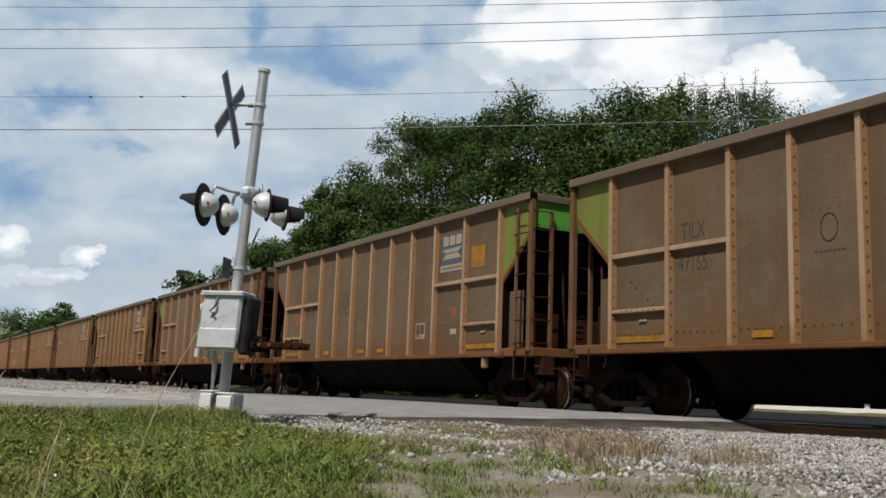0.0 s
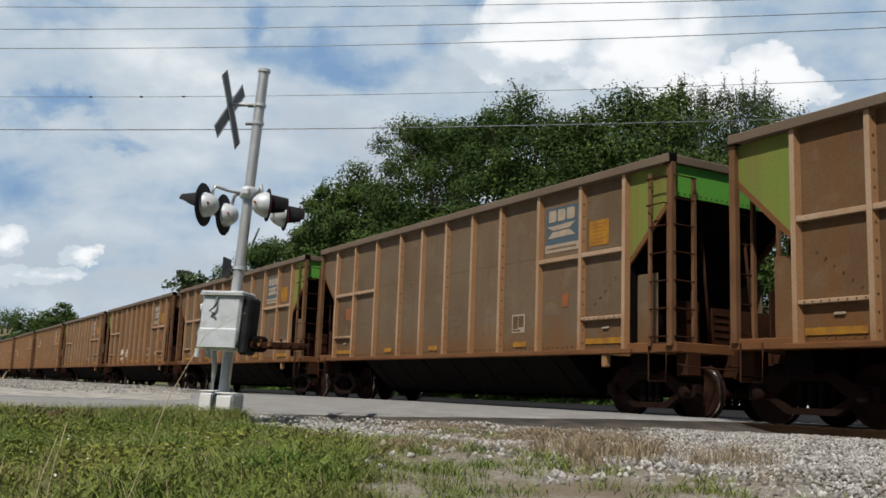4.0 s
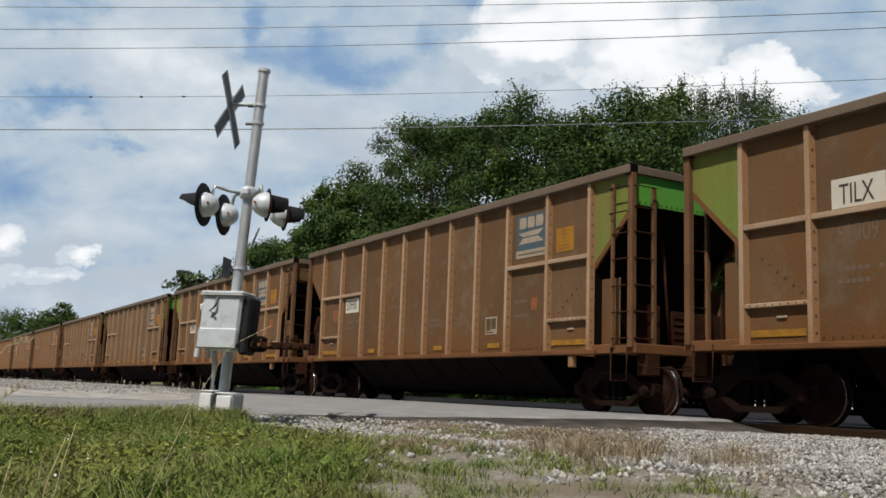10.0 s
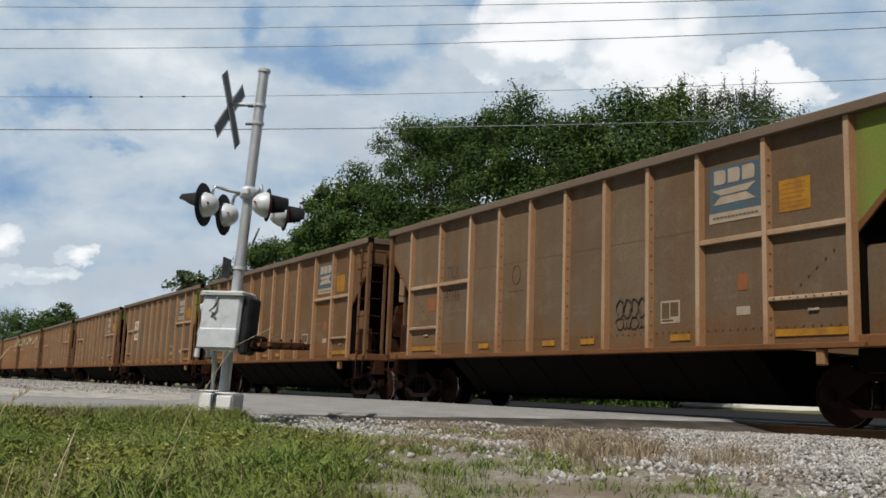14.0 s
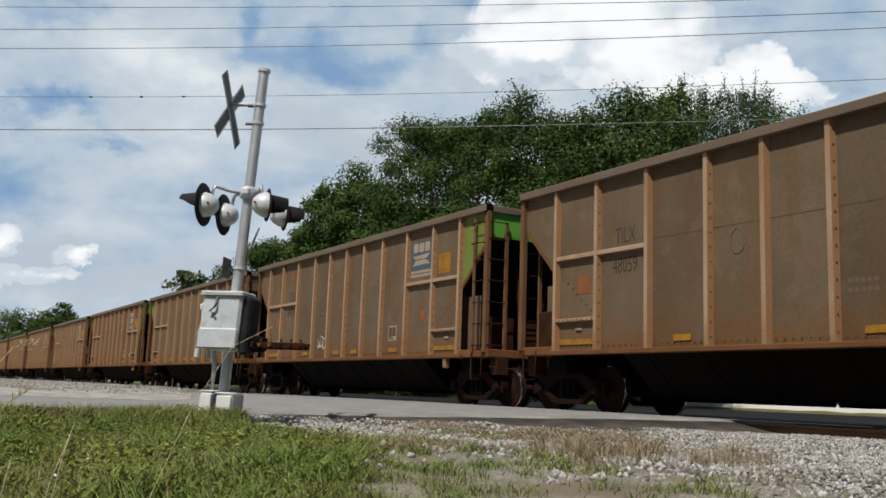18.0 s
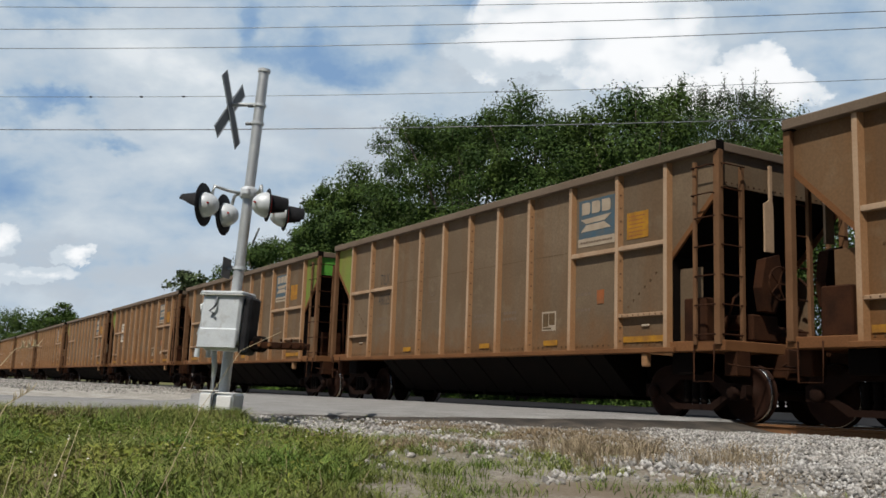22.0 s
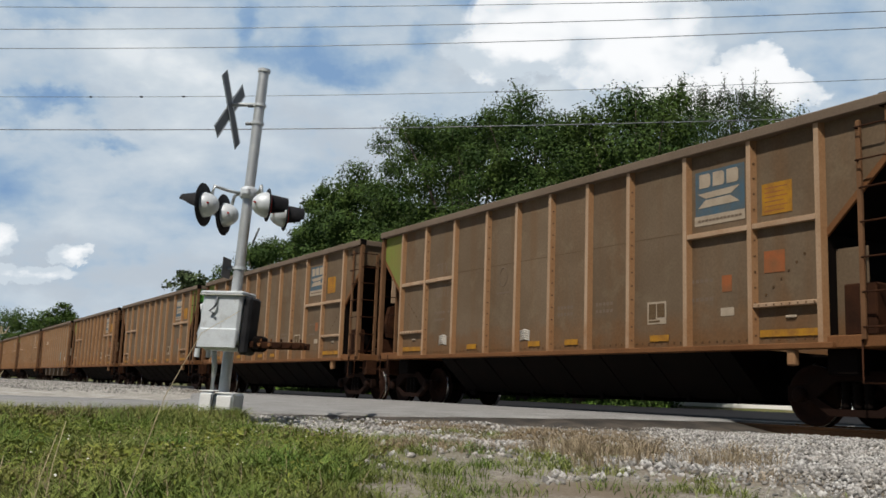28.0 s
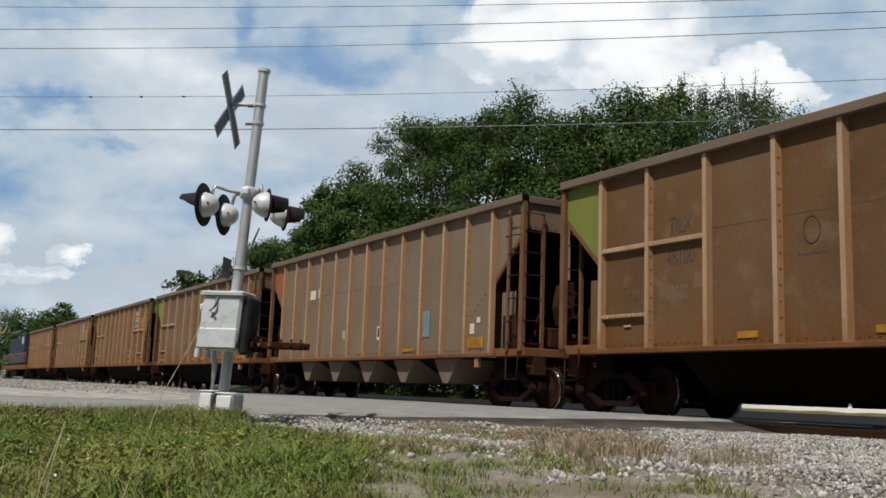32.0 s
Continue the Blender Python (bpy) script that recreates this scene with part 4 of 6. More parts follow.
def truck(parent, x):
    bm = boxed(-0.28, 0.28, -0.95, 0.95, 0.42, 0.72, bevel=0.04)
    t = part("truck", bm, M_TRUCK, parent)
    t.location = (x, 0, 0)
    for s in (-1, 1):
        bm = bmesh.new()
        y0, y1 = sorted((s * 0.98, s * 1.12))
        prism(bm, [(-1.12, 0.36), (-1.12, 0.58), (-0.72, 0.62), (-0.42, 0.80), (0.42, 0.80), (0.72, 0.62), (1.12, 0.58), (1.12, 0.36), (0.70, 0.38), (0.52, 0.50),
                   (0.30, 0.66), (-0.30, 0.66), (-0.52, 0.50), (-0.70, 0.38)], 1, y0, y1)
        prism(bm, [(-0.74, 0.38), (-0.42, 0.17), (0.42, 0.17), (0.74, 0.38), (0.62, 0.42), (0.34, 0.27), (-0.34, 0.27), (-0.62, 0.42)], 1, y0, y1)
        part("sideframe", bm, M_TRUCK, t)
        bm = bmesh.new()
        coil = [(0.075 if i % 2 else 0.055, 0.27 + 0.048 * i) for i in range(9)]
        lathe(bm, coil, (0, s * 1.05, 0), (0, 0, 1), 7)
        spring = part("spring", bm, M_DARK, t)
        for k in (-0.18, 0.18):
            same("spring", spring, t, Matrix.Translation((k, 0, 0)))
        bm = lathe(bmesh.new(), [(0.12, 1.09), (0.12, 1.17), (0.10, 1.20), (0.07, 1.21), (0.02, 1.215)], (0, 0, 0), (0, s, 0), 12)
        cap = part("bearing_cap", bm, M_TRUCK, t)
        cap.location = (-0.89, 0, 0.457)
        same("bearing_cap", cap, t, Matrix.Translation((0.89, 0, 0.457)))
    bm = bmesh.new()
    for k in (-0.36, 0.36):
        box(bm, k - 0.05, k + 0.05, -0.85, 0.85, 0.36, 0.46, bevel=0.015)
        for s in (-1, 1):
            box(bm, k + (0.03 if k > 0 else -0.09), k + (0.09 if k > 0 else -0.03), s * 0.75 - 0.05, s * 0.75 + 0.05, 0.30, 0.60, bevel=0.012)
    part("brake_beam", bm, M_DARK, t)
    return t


def decal(name, parent, x0, x1, z0, z1, material, y=-1.515, label=""):
    return part(name, boxed(x0, x1, y - 0.004, y, z0, z1), material, parent, label)


def end_of_wagon(w, e, kind, pieces):
    """All that stands at one end. e: +1 leads, -1 trails. kind: 'green' or 'brake'."""
    xe = e * CX

    def X(u):
        return xe - e * u

    def b(name, u0, u1, y0, y1, z0, z1, material, bevel=0.006, label=""):
        xa, xb = sorted((X(u0), X(u1)))
        return part(name, boxed(xa, xb, y0, y1, z0, z1, bevel=bevel), material, w, label)

    paint = {"green": M_GREEN, "orange": M_ORANGE}.get(kind, pieces)
    for s in (-1, 1):
        bm = bmesh.new()
        ya, yb = sorted((s * 1.50, s * 1.512))
        prism(bm, [(X(1.06), Z_RIB), (X(0.0), Z_RIB), (X(0.0), 3.70), (X(1.06), 2.68)], 1, ya, yb)
        part("end_gusset", bm, paint, w, "lime green gusset" if kind == "green" else "")
        bm = bmesh.new()
        ya, yb = sorted((s * 1.47, s * 1.516))
        prism(bm, [(X(0.0), 3.76), (X(0.0), 3.64), (X(1.06), 2.62), (X(1.06), 2.74)], 1, ya, yb)
        part("gusset_flange", bm, M_SILL, w)
        # dusty sheet of the bay behind the ladder
        ya, yb = sorted((s * 1.30, s * 1.325))
        xa, xb = sorted((X(1.02), X(0.52)))
        part("bay_sheet", boxed(xa, xb, ya, yb, 1.27, 2.50, bevel=0.004), pieces, w)
        # corner post and side ladder
        ya, yb = sorted((s * 1.49, s * 1.60))
        b("corner_post", -0.10, 0.02, ya, yb, 1.2, 4.33, M_POST)
        if s * e < 0:
            ya, yb = sorted((s * 1.55, s * 1.60))
            b("ladder_stile", 0.40, 0.47, ya, yb, 1.2, 4.20, M_POST)
            rung = part("side_rung", rod(bmesh.new(), (X(0.43), s * 1.60, 1.36), (X(-0.02), s * 1.60, 1.36), 0.013, seg=6), M_RUST, w)
            for z in (1.83, 2.30, 2.78, 3.25):
                same("side_rung", rung, w, Matrix.Translation((0, 0, z - 1.36)))
            bm = bmesh.new()
            tube(bm, [(X(0.43), s * 1.60, 3.62), (X(0.43), s * 1.67, 3.62), (X(0.0), s * 1.67, 3.62), (X(0.0), s * 1.60, 3.62)], 0.012, 6)
            iron = part("grab_iron", bm, M_RUST, w)
            same("grab_iron", iron, w, Matrix.Translation((0, 0, 0.46)))
        # end ladder
        b("end_stile", -0.12, -0.06, *sorted((s * 1.03, s * 1.11)), 1.25, 4.10, M_POST)
        bm = bmesh.new()
        for z in (1.36, 1.83, 2.30, 2.78, 3.25, 3.70):
            rod(bm, (X(-0.11), s * 1.08, z), (X(-0.11), s * 1.55, z), 0.013, seg=6)
        tube(bm, [(X(-0.1), s * 1.54, 4.1), (X(-0.2), s * 1.54, 4.07), (X(-0.2), s * 1.12, 4.07), (X(-0.1), s * 1.12, 4.1)], 0.012, 6)
        tagged(part("end_rungs", bm, M_RUST, w), kind="stuff")
        # stirrup step below the sill
        bm = bmesh.new()
        tube(bm, [(X(0.06), s * 1.56, 1.2), (X(0.06), s * 1.57, 0.62), (X(0.48), s * 1.57, 0.62), (X(0.48), s * 1.56, 1.2)], 0.016, 6)
        part("stirrup_step", bm, M_RUST, w)
    b("end_plate", -0.02, 0.01, -1.5, 1.5, 3.77, Z_RIB, M_BAND if kind == "green" else paint, 0.0, "bright lime green end band" if kind == "green" else "")
    bm = bmesh.new()
    for y in np.arange(-1.35, 1.36, 0.13):
        rod(bm, (X(-0.02), y, 3.82), (X(-0.03), y, 3.82), 0.014, seg=6)
    tagged(part("rivet_heads", bm, M_RUST, w), kind="stuff")
    # slope sheet down to the hoppers; its near black paints in the recess's shade
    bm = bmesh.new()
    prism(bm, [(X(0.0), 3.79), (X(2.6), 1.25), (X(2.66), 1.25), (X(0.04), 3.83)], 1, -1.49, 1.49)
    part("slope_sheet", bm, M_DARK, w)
    # The bulkhead's black likewise stands for shade inside the wagon end.
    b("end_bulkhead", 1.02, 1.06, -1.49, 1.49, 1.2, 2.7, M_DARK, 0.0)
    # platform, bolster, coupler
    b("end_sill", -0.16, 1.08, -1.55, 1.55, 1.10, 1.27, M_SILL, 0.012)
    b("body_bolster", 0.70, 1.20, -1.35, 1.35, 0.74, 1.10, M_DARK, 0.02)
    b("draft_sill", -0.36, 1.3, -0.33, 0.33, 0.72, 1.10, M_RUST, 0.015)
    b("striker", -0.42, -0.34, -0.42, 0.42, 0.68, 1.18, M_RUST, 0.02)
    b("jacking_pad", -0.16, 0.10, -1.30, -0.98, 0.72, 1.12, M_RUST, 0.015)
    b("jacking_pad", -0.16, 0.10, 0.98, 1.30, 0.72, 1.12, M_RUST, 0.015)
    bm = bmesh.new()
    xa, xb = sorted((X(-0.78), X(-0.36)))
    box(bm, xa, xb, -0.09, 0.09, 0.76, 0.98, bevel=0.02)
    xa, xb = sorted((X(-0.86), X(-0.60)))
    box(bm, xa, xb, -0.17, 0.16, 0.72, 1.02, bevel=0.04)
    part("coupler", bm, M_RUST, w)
    bm = bmesh.new()
    tube(bm, [(X(-0.16), -1.5, 0.9), (X(-0.34), -1.4, 0.86), (X(-0.45), -0.6, 0.84), (X(-0.45), 0.2, 0.86)], 0.014, 6)
    part("uncoupling_lever", bm, M_RUST, w)
    bm = bmesh.new()
    tube(bm, [(X(-0.3), 0.42, 0.9), (X(-0.5), 0.42, 0.6), (X(-0.68), 0.35, 0.42), (X(-0.8), 0.22, 0.5)], 0.03, 8)
    part("brake_hose", bm, M_BLACK, w)
    if kind == "brake":
        bm = rod(bmesh.new(), (X(0.5), -0.45, 1.50), (X(0.5), 0.35, 1.50), 0.17, seg=16)
        rod(bm, (X(0.15), -0.62, 1.62), (X(0.62), -0.62, 1.62), 0.13, seg=14)
        part("brake_cylinder", bm, M_RUST, w)
        bm = rod(bmesh.new(), (X(0.75), 0.4, 1.46), (X(0.75), 1.35, 1.46), 0.20, seg=16)
        part("air_reservoir", bm, M_RUST, w)
        bm = bmesh.new()
        prism(bm, [(-0.62, 3.55), (-0.50, 3.62), (-0.50, 4.2), (-0.44, 4.2), (-0.44, 3.60), (-0.42, 3.5), (-0.42, 2.75), (-0.62, 2.75)], 0, X(-0.16) - 0.02, X(-0.16) + 0.02)
        part("end_channel", bm, M_RIB, w, "pale bent end channel")
        bm = bmesh.new()
        prism(bm, [(-0.68, 2.62), (-0.36, 2.72), (-0.30, 2.45), (-0.34, 2.05), (-0.46, 1.75), (-0.70, 1.78), (-0.78, 2.15)], 0, X(-0.14) - 0.09, X(-0.14) + 0.09)
        part("brake_housing", bm, M_RUST, w, "rusty hand brake housing")
        bm = bmesh.new()
        ring = [(X(-0.36), -0.50 + 0.27 * math.cos(a), 2.22 + 0.27 * math.sin(a)) for a in np.linspace(0, 2 * math.pi, 21)]
        tube(bm, ring, 0.016, 6)
        for a in np.linspace(0, 2 * math.pi, 6)[:5]:
            rod(bm, (X(-0.32), -0.50, 2.22), (X(-0.36), -0.50 + 0.27 * math.cos(a), 2.22 + 0.27 * math.sin(a)), 0.012, seg=5)
        part("brake_wheel", bm, M_RUST, w)
        b("brake_bracket", -0.10, 0.12, -0.85, -0.25, 1.30, 1.72, M_RUST, 0.02)
        bm = bmesh.new()
        for p in ([(0.2, -1.2, 1.3), (0.25, -0.9, 2.0), (0.4, -0.6, 2.1)], [(0.0, 0.2, 1.3), (-0.05, 0.3, 1.9), (0.3, 0.5, 2.2)], [(0.1, 0.9, 1.3), (0.2, 0.95, 2.3), (0.4, 0.9, 2.5)]):
            tube(bm, [(X(u), y, z) for u, y, z in p], 0.022, 6)
        part("air_pipe", bm, M_RUST, w)
        b("valve_box", 0.35, 0.85, -1.42, -1.15, 1.27, 1.98, M_RUST, 0.02)
    else:
        b("end_apron", 0.30, 0.34, -1.20, -0.55, 1.27, 2.02, M_RUST, 0.006)
        b("end_apron", 0.10, 0.14, -0.45, 1.35, 1.27, 1.92, M_RUST, 0.006)
        bm = bmesh.new()
        for z in (1.42, 1.55, 1.68, 1.8):
            rod(bm, (X(0.09), -0.40, z), (X(0.09), -0.05, z), 0.012, seg=5)
        tagged(part("apron_rungs", bm, M_RUST, w), kind="stuff")
        for y in (-0.55, 0.55):
            bm = bmesh.new()
            tube(bm, [(X(0.05), y, 1.3), (X(0.25), y, 3.3)], 0.03, 6)
            part("end_strut", bm, M_RUST, w)


LETTERS = {}


def add_text(name, parent, words, x, z, size, material, y=-1.520):
    if (words, size, material.name) in LETTERS:
        ob = new(name, LETTERS[words, size, material.name])
        ob.parent = parent
        ob.matrix_basis = pose(x, y, z, 90, 0, 0) @ Matrix.Diagonal((0.98, 1.55, 1, 1))
        return ob
    cu = bpy.data.curves.new(name, "FONT")
    cu.body, cu.size, cu.extrude, cu.align_x = words, size, 0.002, "LEFT"
    cu.resolution_u = 2
    tmp = bpy.data.objects.new(name, cu)
    scene.collection.objects.link(tmp)
    me = bpy.data.meshes.new_from_object(tmp.evaluated_get(bpy.context.evaluated_depsgraph_get()))
    bpy.data.objects.remove(tmp)
    me.materials.clear()
    me.materials.append(material)
    LETTERS[words, size, material.name] = me
    ob = new(name, me)
    ob.parent = parent
    ob.matrix_basis = pose(x, y, z, 90, 0, 0) @ Matrix.Diagonal((0.98, 1.55, 1, 1))
    return ob


def wagon_shell(lead, skin=None, ribs=None, plain=False, build="new", bolted=False):
    """A ribbed open hopper. lead: which end is green, 'green' leads or 'brake' leads; plain: a paler one with open chutes below; bolted: bolt heads up every rib."""
    built, z_mid, z_low, _ = BUILDS[build]
    ribs = ribs or built
    skin = skin or M_SIDE
    w = thing("hopper_wagon", "dusty brown ribbed open-top hopper wagon on the track", "railway wagon", "wagons of the train")
    for s in (-1, 1):
        ya, yb = sorted((s * 1.50, s * 1.512))
        if s < 0:
            for a, c in zip(ribs, ribs[1:]):
                part("side_panel", boxed(a + 0.001, c - 0.001, ya, yb, Z_LOW + 0.02, Z_RIB), skin, w)
        else:
            part("side_sheet", boxed(ribs[0], ribs[-1], ya, yb, Z_LOW + 0.02, Z_RIB), skin, w)
        turn = Matrix.Rotation(0 if s < 0 else math.pi, 4, "Z")
        first = None
        for x in ribs:
            m = Matrix.Translation((x, s * 1.512, 0)) @ turn
            if first is None:
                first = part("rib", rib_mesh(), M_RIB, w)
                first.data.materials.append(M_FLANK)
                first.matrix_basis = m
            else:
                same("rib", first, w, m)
        ya, yb = sorted((s * 1.46, s * 1.655))
        part("top_chord", boxed(-CX - 0.08, CX + 0.08, ya, yb, Z_RIB, Z_TOP, bevel=0.015), M_CHORD, w)
        bm = boxed(-CX + 0.9, CX - 0.9, *sorted((s * 1.40, s * 1.615)), Z_LOW, Z_SILL, bevel=0.01)
        part("side_sill", bm, M_SILL, w)
        # seam across the sheets
        ya, yb = sorted((s * 1.512, s * 1.518))
        bm = bmesh.new()
        for a, c in zip(ribs[2:8], ribs[3:9]):
            if bolted:
                for x in np.arange(a + 0.14, c - 0.1, 0.15):
                    box(bm, x, x + 0.026, ya, yb, 3.055, 3.081)
            else:
                box(bm, a + 0.085, c - 0.085, *sorted((s * 1.512, s * 1.5145)), 3.062, 3.073)
        part("seam", bm, M_BOLT if bolted else M_SEAM, w)
        for e in () if plain else (-1, 1):
            ya, yb = sorted((s * 1.512, s * 1.60))
            for a, c in ((ribs[8], ribs[9]), (ribs[9], ribs[10])):
                bm = bmesh.new()
                xa, xb = sorted((e * (a + 0.045), e * (c - 0.045)))
                box(bm, xa, xb, ya, yb, z_mid, z_mid + 0.085, bevel=0.008)
                part("stiffener", bm, M_RIB, w)
            xa, xb = sorted((e * (ribs[9] + 0.05), e * (ribs[10] - 0.05)))
            part("stiffener", boxed(xa, xb, ya, yb, z_low, z_low + 0.065, bevel=0.008), M_RIB, w)
            if s < 0:
                bm = bmesh.new()
                for x in np.arange(xa + 0.1, xb - 0.05, 0.14):
                    box(bm, x, x + 0.024, -1.606, -1.598, z_low + 0.018, z_low + 0.044)
                tagged(part("ledge_bolts", bm, M_BOLT, w), kind="stuff")
                # little latch on the foot panel
                xm = (xa + xb) / 2
                part("latch", boxed(xm - 0.02, xm + 0.16, -1.545, -1.512, z_low - 0.17, z_low - 0.13, bevel=0.008), M_DECALW, w)
        # bolts up the ribs and along the sill
        bm = bmesh.new()
        for x in ribs if bolted else ribs[1::2]:
            for z in list(np.arange(1.3, 4.25, 0.20 if bolted else 0.24)):
                box(bm, x + 0.052, x + 0.074, *sorted((s * 1.545, s * 1.570)), z, z + 0.026)
        for a, c in zip(ribs, ribs[1:]):
            for x in np.arange(a + 0.14, c - 0.1, 0.15):
                box(bm, x, x + 0.026, *sorted((s * 1.512, s * 1.524)), 1.235 if build != "old" else 1.41, 1.262 if build != "old" else 1.437)
        for e in (-1, 1):
            for k in range(6):
                box(bm, e * (5.25 + 0.14 * k), e * (5.25 + 0.14 * k) + 0.03, *sorted((s * 1.512, s * 1.524)), 1.9 + 0.11 * k, 1.93 + 0.11 * k)
        tagged(part("bolt_heads", bm, M_BOLT, w), kind="stuff")
    for e in (-1, 1):
        xa, xb = sorted((e * (CX + 0.08), e * (CX - 0.09)))
        part("end_chord", boxed(xa, xb, -1.45, 1.45, Z_RIB, Z_TOP, bevel=0.015), M_CHORD, w)
        for s in (-1, 1):
            xa, xb = sorted((e * (CX + 0.09), e * (CX - 0.10)))
            part("corner_cap", boxed(xa, xb, *sorted((s * 1.44, s * 1.64)), Z_RIB - 0.01, Z_TOP + 0.02, bevel=0.02), M_DARK, w, "black corner cap")
    # hopper troughs and centre sill, in near black that paints in the shade beneath
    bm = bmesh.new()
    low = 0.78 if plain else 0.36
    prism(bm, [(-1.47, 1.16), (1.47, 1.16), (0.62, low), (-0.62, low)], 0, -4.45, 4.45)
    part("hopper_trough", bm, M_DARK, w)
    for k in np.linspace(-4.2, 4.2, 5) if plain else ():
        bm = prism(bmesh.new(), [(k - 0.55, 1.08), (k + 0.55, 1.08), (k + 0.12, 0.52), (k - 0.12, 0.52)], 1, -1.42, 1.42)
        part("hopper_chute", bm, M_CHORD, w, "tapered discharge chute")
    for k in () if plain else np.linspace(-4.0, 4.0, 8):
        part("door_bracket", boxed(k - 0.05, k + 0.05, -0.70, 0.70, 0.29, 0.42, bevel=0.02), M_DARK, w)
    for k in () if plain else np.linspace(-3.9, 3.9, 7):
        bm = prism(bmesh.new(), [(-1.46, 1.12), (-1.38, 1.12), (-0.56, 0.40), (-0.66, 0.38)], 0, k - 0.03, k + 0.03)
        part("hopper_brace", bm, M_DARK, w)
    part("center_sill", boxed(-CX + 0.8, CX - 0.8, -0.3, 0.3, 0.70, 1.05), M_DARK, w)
    part("retainer_box", boxed(5.66, 5.80, -1.58, -1.46, 0.86, 1.09, bevel=0.02), M_RIB, w, "tan box under the sill")
    for e in (-1, 1):
        end_of_wagon(w, e, ("orange" if e < 0 else "brake") if plain else ("green" if (lead == "green") == (e > 0) else "brake"), skin)
        truck(w, e * (CX - 0.94))
        for k in (-0.89, 0.89):
            wheelset(w, e * (CX - 0.94) + k)
    return w


# ---- ballast, gravel and plants beside the crossing ----
def stone_bank(name, label, pts, sizes, material=None):
    """Many broken stones, each a bent eight-sided lump."""
    k = len(pts)
    base = np.array([(1, 0, 0), (0, 1, 0), (-1, 0, 0), (0, -1, 0), (0.1, 0.05, 0.8), (-0.05, -0.1, -0.8)], float)
    tri = np.array([(0, 1, 4), (1, 2, 4), (2, 3, 4), (3, 0, 4), (1, 0, 5), (2, 1, 5), (3, 2, 5), (0, 3, 5)])
    v = base[None] * rng.uniform(0.7, 1.2, (k, 6, 3)) + rng.normal(size=(k, 6, 3)) * 0.13
    a = rng.uniform(0, 2 * np.pi, k)
    c, s_ = np.cos(a), np.sin(a)
    x = v[..., 0] * c[:, None] - v[..., 1] * s_[:, None]
    y = v[..., 0] * s_[:, None] + v[..., 1] * c[:, None]
    tl = rng.normal(size=(k, 1)) * 0.5
    z = v[..., 2] + x * tl
    v = np.stack([x, y, z], -1) * sizes[:, None, None] + pts[:, None, :]
    f = (tri[None] + 6 * np.arange(k)[:, None, None]).reshape(-1, 3)
    ob = cloud_mesh(name, v.reshape(-1, 3), f, material or M_STONE)
    return tagged(ob, label, "gravel", kind="stuff")


def patchy(x, y, s, seed, lo, hi):
    return smooth(lo, hi, wobble(x, y, s, seed) + 0.5 * wobble(x, y, s * 2.3, seed + 2))


def slant_of(x, y):
    """How far a place is inside the ballast beside the crossing; below 0 it is turf."""
    return y + 0.52 * x - 1.95 + 0.35 * wobble(x, y, 1.1, 5.0)


def verge_edge(y):
    """How far the turf stays off the road."""
    return np.clip(4.5 - 1.25 * (y - 0.9), 2.0, 6.0)


def turf_end(x):
    """y where the lush turf gives way to rubble and thin grass."""
    return 3.25 - 0.087 * np.clip(x + 8.0, 0, None) ** 2


def clear_of_road(x, y):
    return x > road_edge(y) + 0.06


def scatter(k, x0, x1, y0, y1):
    return rng.uniform(x0, x1, k), rng.uniform(y0, y1, k)


x, y = scatter(125000, -13.5, 0.5, 2.0, 11.75)
d = slant_of(x, y)
keep = clear_of_road(x, y) & (rng.uniform(0, 1, len(x)) < np.where(np.hypot(x, y) > 2.6, 1, 0) * (0.07 + 0.93 * smooth(-0.7, 0.6, y + 0.95 * x + 0.3 * wobble(x, y, 1.4, 5.0))) * smooth(-0.4, 0.6, d))
keep &= (rng.uniform(0, 1, len(x)) < np.clip(9.0 / np.hypot(x, y), 0.3, 1)) & (x - road_edge(y) > 0.75 + 0.5 * wobble(x, y, 0.9, 3.0))
x, y = x[keep][:46000], y[keep][:46000]
z = ground_z(x, y) + 0.004 + 0.03 * smooth(0, 2, slant_of(x, y))
stone_bank("ballast", "broken pale limestone ballast beside the track", np.stack([x, y, z], 1), rng.uniform(0.008, 0.022, len(x)) * (1 + 0.5 * (rng.uniform(0, 1, len(x)) > 0.9)))
x, y = scatter(54000, -12.8, -4, 0.2, 7.5)
e = x - road_edge(y)
keep = (e > 0.05) & ((e < verge_edge(y) + 0.3) | (y > turf_end(x) - 0.15)) & (e < 9.0 + 1.0 * wobble(x, y, 1.3, 2.0)) & (rng.uniform(0, 1, len(x)) < (0.16 + 0.84 * np.exp(-((y - 4.3 - 0.35 * np.clip(x + 7.3, 0, None)) / 0.7) ** 2)) * (0.45 + 0.55 * patchy(x, y, 1.6, 4, -0.4, 0.6)))
x, y = x[keep], y[keep]
stone_bank("shoulder_gravel", "pale crushed stone on the road's shoulder", np.stack([x, y, ground_z(x, y) + 0.006], 1), rng.uniform(0.010, 0.036, len(x)))
x, y = scatter(16000, -26, 2, TRACK_Y - 1.9, TRACK_Y + 2.4)
keep = (x > -10.3) | (x < -20)
x, y = x[keep], y[keep]
stone_bank("track_ballast", "rust-stained ballast between the ties", np.stack([x, y, -0.20 + 0.02 * rng.normal(size=len(x))], 1), rng.uniform(0.02, 0.045, len(x)))
x, y = scatter(14000, -85, -33.0, 4.2, 11.5)
stone_bank("far_gravel", "grey gravel margin along the track", np.stack([x, y, ground_z(x, y) + 0.01], 1), rng.uniform(0.015, 0.04, len(x)))


